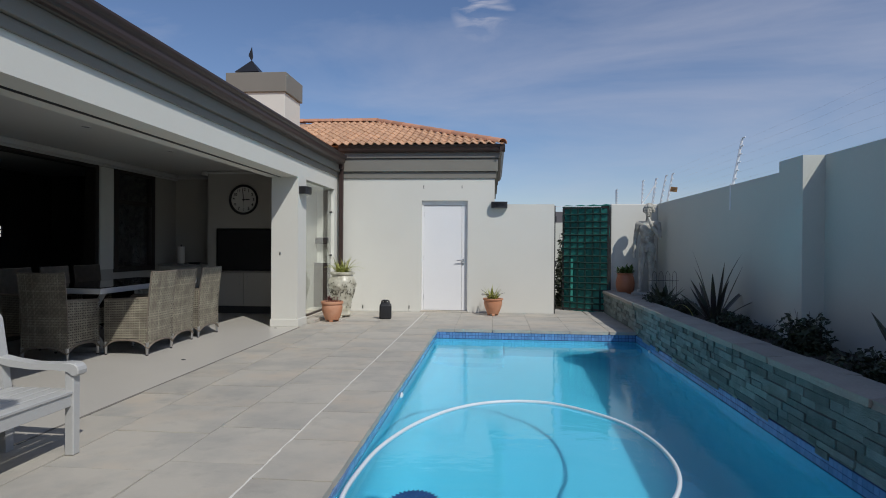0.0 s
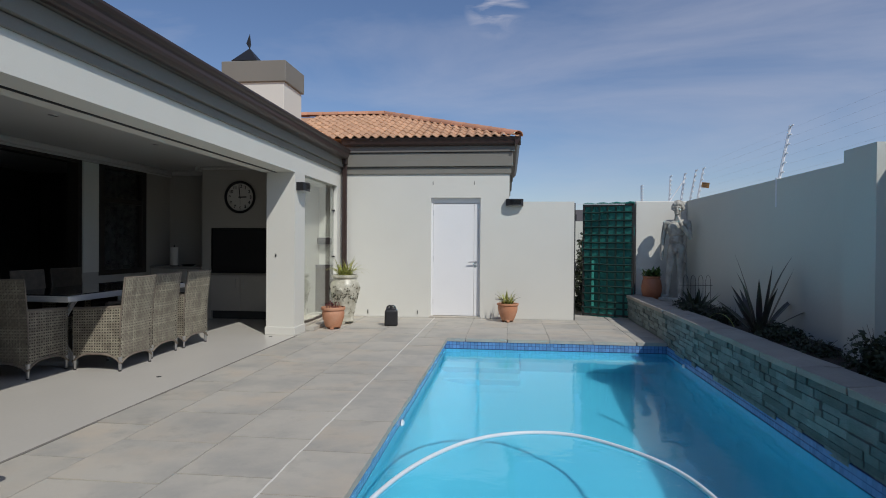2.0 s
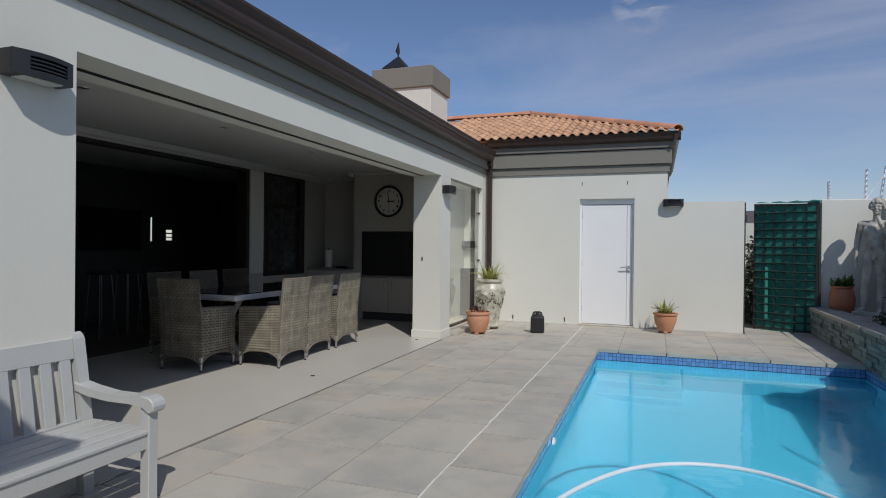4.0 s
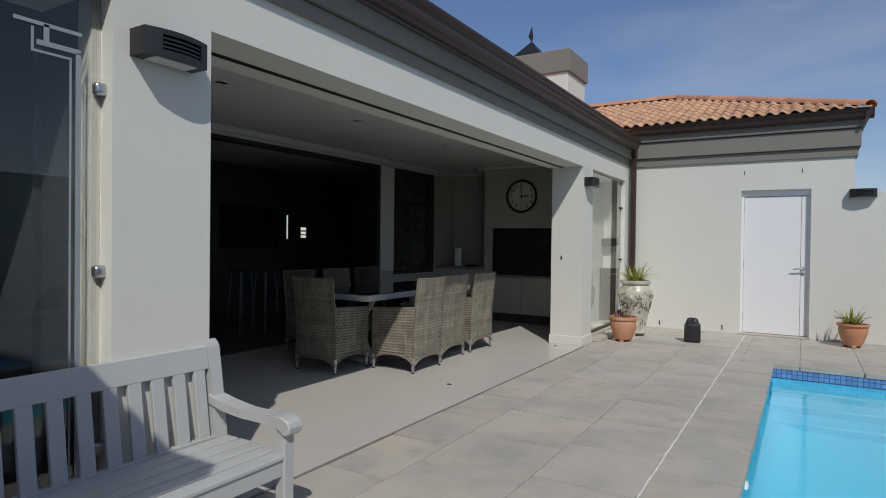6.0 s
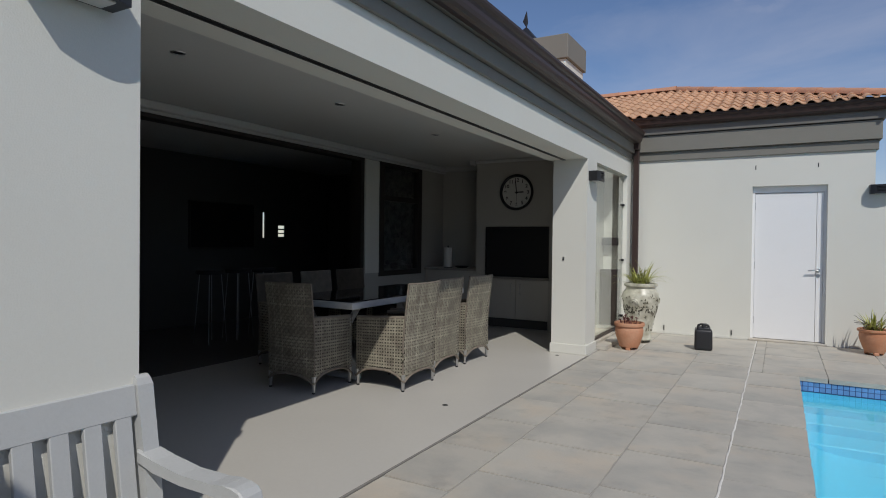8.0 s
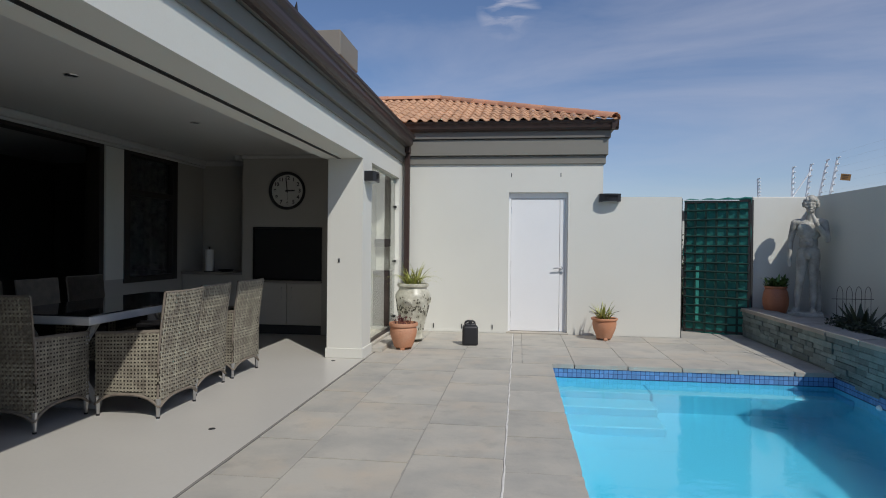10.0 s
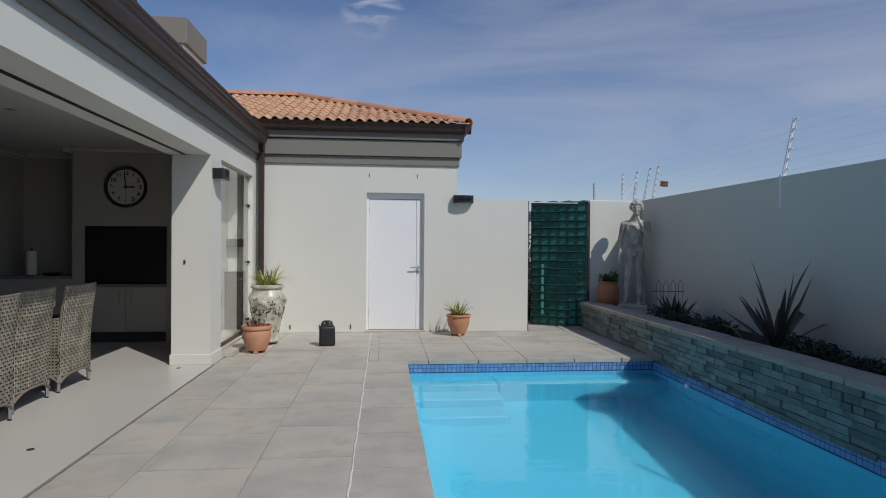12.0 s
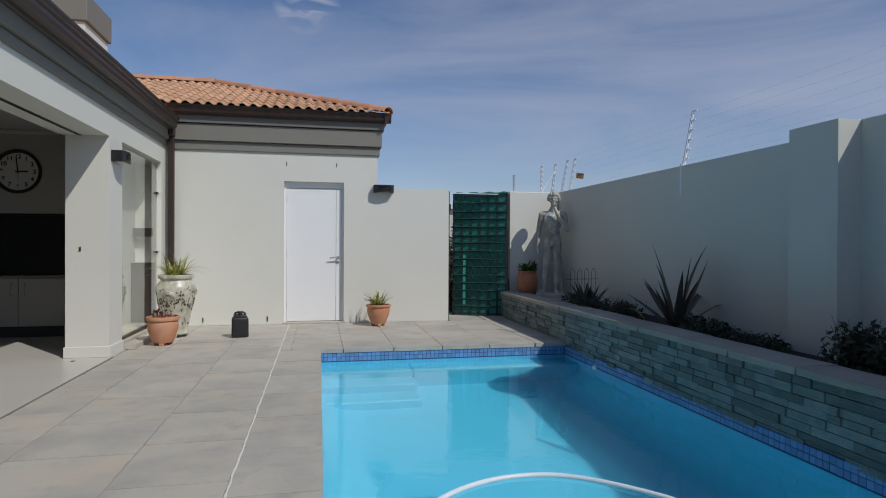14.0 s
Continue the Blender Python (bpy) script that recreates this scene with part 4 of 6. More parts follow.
# ---- white garden bench ----
bench = thing("garden_bench", "white painted slatted wooden garden bench against the wall", "bench", pose(-1.375, 1.215, 0) @ Matrix.Diagonal((0.94, 1.0, 0.925, 1)))
L0, L1 = -0.76, 0.74
for y in (L0, L1 - 0.06):
    part("front_leg", boxes((0.22, 0.28, y, y + 0.06, 0.0, 0.58), bevel=0.005), BENCHWHITE, bench)
    bm = bmesh.new()
    rows = []
    for x, z in ((-0.21, 0.0), (-0.22, 0.40), (-0.25, 0.62), (-0.29, 0.88)):
        rows.append([bm.verts.new((x - 0.03, y, z)), bm.verts.new((x + 0.03, y, z)), bm.verts.new((x + 0.03, y + 0.06, z)), bm.verts.new((x - 0.03, y + 0.06, z))])
    # rounded top of the post
    for a, z in ((0.022, 0.905), (0.008, 0.915)):
        rows.append([bm.verts.new((-0.295 - a, y + 0.004, z)), bm.verts.new((-0.295 + a, y + 0.004, z)), bm.verts.new((-0.295 + a, y + 0.056, z)), bm.verts.new((-0.295 - a, y + 0.056, z))])
    for A, B in zip(rows, rows[1:]):
        for k in range(4):
            bm.faces.new((A[k], A[(k + 1) % 4], B[(k + 1) % 4], B[k]))
    bm.faces.new(rows[0])
    bm.faces.new(rows[-1])
    part("back_post", bm, BENCHWHITE, bench)
    bm = bmesh.new()
    prof = [(-0.25, 0.64), (-0.15, 0.615), (0.0, 0.595), (0.15, 0.595), (0.22, 0.603), (0.265, 0.603), (0.295, 0.595), (0.315, 0.578), (0.322, 0.555), (0.317, 0.532), (0.300, 0.517), (0.278, 0.516), (0.262, 0.528), (0.255, 0.548), (0.22, 0.557), (0.15, 0.555), (0.0, 0.555), (-0.15, 0.57), (-0.25, 0.59)]
    rings = [[bm.verts.new((x, yy, z)) for x, z in prof] for yy in (y - 0.012, y + 0.072)]
    m_ = len(prof)
    for k in range(m_):
        bm.faces.new((rings[0][k], rings[0][(k + 1) % m_], rings[1][(k + 1) % m_], rings[1][k]))
    bm.faces.new(rings[0])
    bm.faces.new(rings[1][::-1])
    bmesh.ops.bevel(bm, geom=[e for e in bm.edges if abs(e.verts[0].co.y - e.verts[1].co.y) < 1e-5], offset=0.006, segments=1, affect="EDGES")
    part("armrest", bm, BENCHWHITE, bench, "curved white armrest with scrolled end")
    part("side_rail", boxes((-0.2, 0.22, y + 0.01, y + 0.05, 0.33, 0.40)), BENCHWHITE, bench)
for k in range(5):
    x = -0.19 + k * 0.096
    part("seat_slat", boxes((x, x + 0.082, L0 + 0.0, L1, 0.40, 0.422), bevel=0.004), BENCHWHITE, bench)
part("front_rail", boxes((0.235, 0.265, L0 + 0.06, L1 - 0.06, 0.32, 0.40), bevel=0.003), BENCHWHITE, bench)
part("back_rail", boxes((-0.245, -0.205, L0 + 0.06, L1 - 0.06, 0.38, 0.43), bevel=0.003), BENCHWHITE, bench)
part("top_rail", boxes((-0.02, 0.02, L0 + 0.06, L1 - 0.06, 0.0, 0.12), bevel=0.005), BENCHWHITE, bench).matrix_basis = pose(-0.275, 0, 0.765, 0, -8, 0)
n = 13
for k in range(n):
    y = L0 + 0.06 + (L1 - L0 - 0.12) * (k + 0.5) / n
    part("back_slat", boxes((-0.011, 0.011, y - 0.03, y + 0.03, 0.0, 0.37), bevel=0.003), BENCHWHITE, bench).matrix_basis = pose(-0.218, 0, 0.41, 0, -8, 0)


# ---- foliage helpers ----
def blade(bm, base, yaw, length, width, rise, droop, n=6, fold=0.25):
    """One long tapering leaf that rises and arches over."""
    p = Vector(base)
    out = Vector((math.cos(yaw), math.sin(yaw), 0))
    side = Vector((-math.sin(yaw), math.cos(yaw), 0))
    a = rise
    prev = None
    for k in range(n + 1):
        f = k / n
        w = width * (0.55 + 0.9 * f if f < 0.4 else 0.91 * (1 - ((f - 0.4) / 0.6) ** 1.6)) * 0.5
        up = Vector((0, 0, 1)) * math.cos(a) - out * math.sin(a)
        mid = bm.verts.new(p - up * w * fold)
        l, r = bm.verts.new(p + side * w), bm.verts.new(p - side * w)
        if prev:
            bm.faces.new((prev[0], l, mid, prev[1]))
            bm.faces.new((prev[1], mid, r, prev[2]))
        prev = (l, mid, r)
        p = p + (out * math.cos(a) + Vector((0, 0, 1)) * math.sin(a)) * length / n
        a -= droop / n


def leaves(bm, centre, radii, count, size, rng, floor=None):
    """Many small pointed leaves on an uneven mound."""
    for _ in range(count):
        d = Vector((rng.gauss(0, 1), rng.gauss(0, 1), rng.gauss(0, 1)))
        d.normalize()
        r = rng.uniform(0.35, 1.0) ** 0.6
        p = Vector((centre[0] + d.x * radii[0] * r, centre[1] + d.y * radii[1] * r, centre[2] + abs(d.z) * radii[2] * r))
        if floor is not None and p.z < floor:
            p.z = floor + 0.005
        q = Euler((rng.uniform(-1.2, 1.2), rng.uniform(-1.2, 1.2), rng.uniform(0, 6.28))).to_matrix()
        s = size * rng.uniform(0.6, 1.4)
        v = [bm.verts.new(p + q @ Vector(c) * s) for c in ((0, -0.5, 0), (0.24, 0.0, 0.06), (0, 0.6, 0), (-0.24, 0.0, 0.06))]
        bm.faces.new(v)


def sprigs(bm, centre, radii, count, rng, floor, r=0.003):
    for _ in range(count):
        a = rng.uniform(0, 6.28)
        q = rng.uniform(0, 0.8)
        p = Vector((centre[0] + math.cos(a) * radii[0] * q, centre[1] + math.sin(a) * radii[1] * q, floor))
        tip = p + Vector((rng.uniform(-0.1, 0.1), rng.uniform(-0.1, 0.1), radii[2] * rng.uniform(0.6, 1.1)))
        bar(bm, p, tip, r, r * 0.5, 4, caps=False)


# ---- pots ----
def pot(name, label, at, profile, material, seg=32, soil=None, feet=0.0, foot_r=0.1):
    th = thing(name, label, "plant pot", pose(*at))
    bm = bmesh.new()
    prof = [(r, z + feet) for r, z in profile]
    lathe(bm, prof, seg)
    part("body", bm, material, th, "", True)
    if soil:
        bm = bmesh.new()
        lathe(bm, [(0.0, soil[1] + feet + 0.01), (soil[0] * 0.6, soil[1] + feet + 0.006), (soil[0], soil[1] + feet)], 20)
        part("soil", bm, SOIL, th)
    if feet:
        for k in range(3):
            a = 0.6 + k * 2.094
            x, y = foot_r * math.cos(a), foot_r * math.sin(a)
            bm = bmesh.new()
            box(bm, x - 0.028, x + 0.028, y - 0.028, y + 0.028, 0.0, feet + 0.006, bevel=0.008)
            part("foot", bm, material, th, "small clay pot foot")
    return th


rng = random.Random(11)
RIMPOT = [(0.0, 0.0), (0.115, 0.0), (0.125, 0.02), (0.165, 0.14), (0.172, 0.20), (0.166, 0.245), (0.160, 0.255), (0.182, 0.262), (0.188, 0.285), (0.182, 0.305), (0.165, 0.305), (0.16, 0.27), (0.155, 0.24)]
pot_a = pot("flower_pot", "terracotta pot on clay feet holding a red succulent", (-1.295, 8.33, 0), RIMPOT, POTCLAY, soil=(0.156, 0.25), feet=0.035, foot_r=0.085)
bm = bmesh.new()
for k in range(8):
    zz = 0.215 + 0.035
    bar(bm, (0.171 * math.cos(k * 0.785), 0.171 * math.sin(k * 0.785), zz), (0.171 * math.cos(k * 0.785 + 0.785), 0.171 * math.sin(k * 0.785 + 0.785), zz), 0.005, seg=6)
part("rope_band", bm, POTCLAY, pot_a)
succ = thing("red_succulent", "low reddish succulent in the terracotta pot", "plant", pose(-1.295, 8.33, 0.285))
bm = bmesh.new()
for _ in range(26):
    a, q = rng.uniform(0, 6.28), rng.uniform(0.0, 0.12)
    x, y = q * math.cos(a), q * math.sin(a)
    h = rng.uniform(0.03, 0.12)
    bar(bm, (x, y, -0.01), (x * 1.2, y * 1.2, h), 0.004, 0.003, 4, caps=False)
    for _k in range(7):
        blade(bm, (x * 1.2, y * 1.2, h), rng.uniform(0, 6.28), rng.uniform(0.025, 0.05), 0.014, rng.uniform(0.2, 1.2), 0.3, 2)
part("foliage", bm, LEAF_RED, succ)

pot_c = pot("flower_pot", "terracotta pot on dark feet holding a spiky yellow-green plant", (1.385, 9.60, 0), [(0.0, 0.0), (0.10, 0.0), (0.112, 0.02), (0.155, 0.13), (0.17, 0.20), (0.165, 0.245), (0.172, 0.25), (0.188, 0.262), (0.188, 0.282), (0.178, 0.288), (0.162, 0.28), (0.155, 0.24)], POTCLAY, soil=(0.155, 0.245), feet=0.03, foot_r=0.085)
sp = thing("spiky_plant", "spiky yellow-green bromeliad with thin twigs in a pot", "plant", pose(1.385, 9.60, 0.275))
bm = bmesh.new()
for _ in range(60):
    blade(bm, (rng.uniform(-0.07, 0.07), rng.uniform(-0.07, 0.07), -0.01), rng.uniform(0, 6.28), rng.uniform(0.16, 0.36), 0.017, rng.uniform(0.8, 1.5), rng.uniform(0.2, 1.2), 5)
part("foliage", bm, LEAF_YELLOW, sp)
bm = bmesh.new()
for _ in range(10):
    a = rng.uniform(0, 6.28)
    tube(bm, [(0, 0, 0), (0.08 * math.cos(a), 0.08 * math.sin(a), 0.10), (0.22 * math.cos(a), 0.22 * math.sin(a), rng.uniform(0.08, 0.2))], 0.0025, 4)
part("twig", bm, DARKWOOD, sp)

URNP = [(0.0, 0.0), (0.135, 0.0), (0.15, 0.015), (0.15, 0.04), (0.14, 0.06), (0.165, 0.2), (0.205, 0.38), (0.235, 0.52), (0.243, 0.58), (0.232, 0.63), (0.20, 0.675), (0.188, 0.70), (0.192, 0.715), (0.215, 0.725), (0.22, 0.745), (0.212, 0.765), (0.19, 0.768), (0.18, 0.74), (0.175, 0.70)]
urn = pot("urn", "tall cream glazed urn with dark floral relief", (-1.29, 8.97, 0), URNP, URN, 40, soil=(0.176, 0.71), feet=0.035, foot_r=0.12)


def urn_r(z):
    for (r0, z0), (r1, z1) in zip(URNP, URNP[1:]):
        if z0 <= z <= z1 and z1 > z0:
            return r0 + (r1 - r0) * (z - z0) / (z1 - z0)
    return 0.2


bm = bmesh.new()
for _ in range(330):
    a, z = rng.uniform(0, 6.28), rng.uniform(0.14, 0.60)
    if rng.random() < 0.5:
        z = rng.uniform(0.36, 0.47)
    pts = []
    da, dz = rng.uniform(-0.1, 0.1), rng.uniform(-0.035, 0.035)
    for k in range(4):
        zz, aa = z + dz * k / 3 + 0.01 * math.sin(k * 2.0), a + da * k / 3
        r = urn_r(zz) + 0.001
        pts.append((r * math.cos(aa), r * math.sin(aa), zz + 0.035))
    tube(bm, pts, rng.uniform(0.003, 0.0075), 4)
tagged(part("relief", bm, URNRELIEF, urn, "dark floral relief"), kind="stuff")
for k in range(3):
    a0 = -1.75 + k * 2.094
    bm = bmesh.new()
    for rr in (0.062, 0.042):
        pts = []
        for j in range(9):
            t_ = math.pi * j / 8
            aa, zz = a0 + rr * math.cos(t_) / 0.235, 0.50 + rr * math.sin(t_)
            pts.append(((urn_r(zz) + 0.006) * math.cos(aa), (urn_r(zz) + 0.006) * math.sin(aa), zz + 0.035))
        tube(bm, pts, 0.011, 6)
    part("lug", bm, URN, urn, "arched relief handle", True)
grass = thing("arching_grass", "yellow-green strappy plant spilling from the urn", "plant", pose(-1.29, 8.97, 0.74))
bm = bmesh.new()
for _ in range(90):
    blade(bm, (rng.uniform(-0.08, 0.08), rng.uniform(-0.08, 0.08), -0.01), rng.uniform(0, 6.28), rng.uniform(0.24, 0.48), 0.017, rng.uniform(0.8, 1.5), rng.uniform(0.5, 1.7), 7)
for a in (0.05, -0.25, 3.3, 0.4, -0.6, 2.8):
    blade(bm, (0, 0, 0), a, 0.56, 0.014, 1.0, 1.9, 9)
part("foliage", bm, LEAF_YELLOW, grass)

pot_d = pot("glazed_pot", "reddish-brown glazed pot standing on the planter ledge", (3.86, 10.02, 0.39), [(0.0, 0.0), (0.125, 0.0), (0.14, 0.02), (0.168, 0.13), (0.172, 0.22), (0.155, 0.32), (0.135, 0.365), (0.15, 0.375), (0.152, 0.395), (0.138, 0.40), (0.128, 0.38), (0.12, 0.35)], POTCLAY_DARK, soil=(0.125, 0.36))
bm = bmesh.new()
for _ in range(30):
    a, q = rng.uniform(0, 6.28), rng.uniform(0.0, 0.13)
    for _k in range(6):
        blade(bm, (q * math.cos(a), q * math.sin(a), rng.uniform(0.0, 0.1)), rng.uniform(0, 6.28), rng.uniform(0.07, 0.15), 0.045, rng.uniform(0.2, 1.3), 0.6, 3)
ros = thing("green_succulent", "green rosette succulent in the glazed pot", "plant", pose(3.86, 10.02, 0.76))
part("foliage", bm, LEAF_GREEN, ros)

# ---- black jerry can ----
can = thing("jerry_can", "small black plastic jerry can on the paving", "canister", pose(-0.478, 8.80, 0, 0, 0, 8))
bm = bmesh.new()
box(bm, -0.108, 0.108, -0.085, 0.085, 0.0, 0.265, bevel=0.04, seg=4)
for v in bm.verts:
    if v.co.z > 0.2:
        v.co.x *= 0.95
    v.co.x *= 1.0 - 0.03 * math.exp(-((v.co.z - 0.045) / 0.01) ** 2)
part("body", bm, BLACKPLASTIC, can, "", True)
bm = bmesh.new()
box(bm, -0.08, 0.08, -0.062, 0.062, 0.235, 0.295, bevel=0.026, seg=3)
part("shoulder", bm, BLACKPLASTIC, can, "", True)
bm = bmesh.new()
tube(bm, [(-0.07, 0, 0.275), (-0.06, 0, 0.31), (-0.03, 0, 0.322), (0.03, 0, 0.322), (0.055, 0, 0.31), (0.065, 0, 0.275)], 0.014, 8)
part("handle", bm, BLACKPLASTIC, can, "", True)
bm = bmesh.new()
lathe(bm, [(0.0, 0.335), (0.024, 0.335), (0.026, 0.33), (0.026, 0.285), (0.0, 0.285)], 16, cx=0.0, cy=-0.04)
part("cap", bm, BLACKPLASTIC, can, "", True)

# ---- statue ----
def round_ball(bm, m, nu=12, nv=8):
    rings = []
    for j in range(1, nv):
        e = math.pi * j / nv
        rings.append([bm.verts.new(m @ Vector((math.sin(e) * math.cos(6.28319 * i / nu), math.sin(e) * math.sin(6.28319 * i / nu), math.cos(e)))) for i in range(nu)])
    top, low = bm.verts.new(m @ Vector((0, 0, 1))), bm.verts.new(m @ Vector((0, 0, -1)))
    for i in range(nu):
        k = (i + 1) % nu
        bm.faces.new((top, rings[0][i], rings[0][k]))
        bm.faces.new((low, rings[-1][k], rings[-1][i]))
        for A, B in zip(rings, rings[1:]):
            bm.faces.new((A[i], B[i], B[k], A[k]))


def capsule(bm, a, b, ra, rb, n=5):
    a, b = Vector(a), Vector(b)
    for k in range(n + 1):
        f = k / n
        round_ball(bm, Matrix.Translation(a.lerp(b, f)) @ Matrix.Scale(ra + (rb - ra) * f, 4))


bm = bmesh.new()


def ball(x, y, z, rx, ry=None, rz=None, rot=0.0):
    ry, rz = rx if ry is None else ry, rx if rz is None else rz
    round_ball(bm, pose(x, y, z, 0, rot, 0) @ Matrix.Diagonal((rx, ry, rz, 1)))


# standing leg, bent leg, feet
capsule(bm, (0.075, 0.0, 0.12), (0.085, 0.03, 0.30), 0.036, 0.060, 12)
capsule(bm, (0.085, 0.03, 0.30), (0.075, 0.0, 0.50), 0.060, 0.055, 12)
capsule(bm, (0.075, 0.0, 0.50), (0.07, 0.0, 0.86), 0.058, 0.092, 16)
capsule(bm, (-0.13, -0.02, 0.12), (-0.12, -0.02, 0.30), 0.036, 0.056, 12)
capsule(bm, (-0.12, -0.02, 0.30), (-0.10, -0.07, 0.50), 0.056, 0.055, 12)
capsule(bm, (-0.10, -0.07, 0.50), (-0.07, 0.0, 0.86), 0.058, 0.090, 16)
capsule(bm, (0.08, 0.0, 0.075), (0.10, -0.14, 0.06), 0.040, 0.028, 8)
capsule(bm, (-0.13, -0.02, 0.075), (-0.18, -0.14, 0.06), 0.040, 0.028, 8)
# hips, waist, chest, shoulders
ball(0.0, 0.0, 0.91, 0.155, 0.11, 0.10)
ball(-0.005, 0.0, 1.03, 0.130, 0.098, 0.14)
ball(-0.005, -0.005, 1.20, 0.165, 0.112, 0.15)
ball(-0.075, -0.070, 1.25, 0.085, 0.035, 0.062)
ball(0.07, -0.070, 1.25, 0.085, 0.035, 0.062)
for z, w in ((1.135, 0.036), (1.075, 0.034), (1.015, 0.034)):
    ball(-0.035, -0.088, z, w, 0.02, 0.028)
    ball(0.03, -0.088, z, w, 0.02, 0.028)
ball(0.0, -0.10, 0.845, 0.035, 0.035, 0.045)
capsule(bm, (-0.16, 0.0, 1.325), (0.15, 0.0, 1.335), 0.058, 0.058, 12)
capsule(bm, (0.0, 0.0, 1.36), (0.01, -0.02, 1.47), 0.056, 0.052, 6)
# hanging arm with a curled hand
capsule(bm, (-0.195, 0.0, 1.315), (-0.245, 0.03, 1.07), 0.056, 0.044, 12)
capsule(bm, (-0.245, 0.03, 1.07), (-0.245, -0.03, 0.82), 0.044, 0.030, 12)
capsule(bm, (-0.245, -0.035, 0.80), (-0.235, -0.06, 0.71), 0.034, 0.026, 6)
# arm raised to the chin
capsule(bm, (0.19, 0.0, 1.325), (0.235, -0.06, 1.10), 0.056, 0.046, 12)
capsule(bm, (0.235, -0.07, 1.09), (0.085, -0.17, 1.31), 0.046, 0.032, 14)
capsule(bm, (0.085, -0.17, 1.32), (0.035, -0.145, 1.43), 0.036, 0.024, 8)
# head: skull, jaw, brow, nose, lips, hair
ball(0.01, -0.015, 1.585, 0.082, 0.098, 0.105)
ball(0.01, -0.045, 1.515, 0.058, 0.062, 0.062)
ball(0.01, -0.098, 1.598, 0.055, 0.018, 0.014)
capsule(bm, (0.01, -0.108, 1.59), (0.01, -0.122, 1.552), 0.010, 0.015, 6)
ball(0.01, -0.103, 1.518, 0.026, 0.014, 0.009)
ball(0.01, -0.098, 1.484, 0.024, 0.018, 0.018)
for sx in (-0.034, 0.054):
    ball(sx, -0.088, 1.545, 0.022, 0.018, 0.022)
for _ in range(95):
    a, e = rng.uniform(0, 6.28), rng.uniform(-0.35, 1.5)
    front = -2.35 < a - 6.28 * (a > 3.14) < -0.8
    if front and e < 0.45:
        continue
    q = rng.uniform(0.020, 0.030)
    ball(0.01 + 0.094 * math.cos(a) * math.cos(e), -0.008 + 0.104 * math.sin(a) * math.cos(e), 1.59 + 0.108 * math.sin(e), q)
# drapery stump behind the standing leg, plinth
capsule(bm, (0.15, 0.10, 0.04), (0.12, 0.09, 0.62), 0.055, 0.045, 24)
box(bm, -0.25, 0.22, -0.21, 0.17, 0.0, 0.05)
statue = new("statue", mesh_of("statue", bm, STATUE, True))
statue.matrix_basis = pose(4.21, 9.86, 0.39, 0, 1.0, -24) @ Matrix.Diagonal((0.93, 0.98, 0.99, 1))
tagged(statue, "weathered grey cast-stone standing figure with hand at chin", "statue")
rm = statue.modifiers.new("fuse", "REMESH")
rm.mode, rm.voxel_size, rm.use_smooth_shade = "VOXEL", 0.008, True
sm = statue.modifiers.new("soften", "SMOOTH")
sm.factor, sm.iterations = 0.5, 2

# ---- gate with green net ----
ang = math.degrees(math.atan2(0.43, -0.805))
gate = tagged(thing("garden_gate", "dark steel gate covered in green shade net, standing open", "gate", pose(3.60, 10.33, 0.02, 0, 0, ang)))
GW, GH = 0.915, 2.03
for a, b in (((0, 0), (0, GH)), ((GW, 0), (GW, GH)), ((0, 0.02), (GW, 0.02)), ((0, GH), (GW, GH))):
    bm = bmesh.new()
    x0, x1, z0, z1 = min(a[0], b[0]) - 0.018, max(a[0], b[0]) + 0.018, min(a[1], b[1]) - 0.018, max(a[1], b[1]) + 0.018
    box(bm, x0, x1, -0.018, 0.018, z0, z1, bevel=0.003)
    part("gate_frame", bm, GATESTEEL, gate)
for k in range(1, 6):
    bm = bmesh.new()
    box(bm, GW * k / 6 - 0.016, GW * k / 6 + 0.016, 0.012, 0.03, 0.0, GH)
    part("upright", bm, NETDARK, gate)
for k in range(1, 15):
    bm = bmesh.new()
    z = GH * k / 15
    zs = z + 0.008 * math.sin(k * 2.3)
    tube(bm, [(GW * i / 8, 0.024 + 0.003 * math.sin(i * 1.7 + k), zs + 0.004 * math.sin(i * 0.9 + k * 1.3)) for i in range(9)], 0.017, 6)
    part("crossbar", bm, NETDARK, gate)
bm = bmesh.new()
nu, nv = 36, 60
rows = []
for j in range(nv + 1):
    row = []
    for i in range(nu + 1):
        u, v = i / nu, j / nv
        y = 0.002 + 0.006 * math.sin(u * 6 * 6.283) * math.sin(v * 15 * 6.283) + 0.012 * math.sin(v * 9 + u * 3)
        row.append(bm.verts.new((-0.02 + (GW + 0.04) * u + 0.012 * math.sin(v * 23), y, -0.02 + (GH + 0.05) * v + 0.015 * math.sin(u * 9))))
    rows.append(row)
for j in range(nv):
    for i in range(nu):
        bm.faces.new((rows[j][i], rows[j][i + 1], rows[j + 1][i + 1], rows[j + 1][i]))
part("shade_net", bm, NET, gate, "green woven shade net", True)
# sunlight coming through the net, put on as a strip of paler green
part("net_strip", boxes((GW * 0.80 - 0.03, GW * 0.80 + 0.03, 0.024, 0.030, 0.17, 1.02)), NETLIGHT, gate, "paler strip coloured for light shining through the net")
bm = bmesh.new()
tube(bm, [(-0.02 + (GW + 0.04) * i / 12, 0.0, GH + 0.03 + 0.012 * math.sin(i * 1.9)) for i in range(13)], 0.022, 7)
part("net_hem", bm, NET, gate, "rolled net edge along the top")
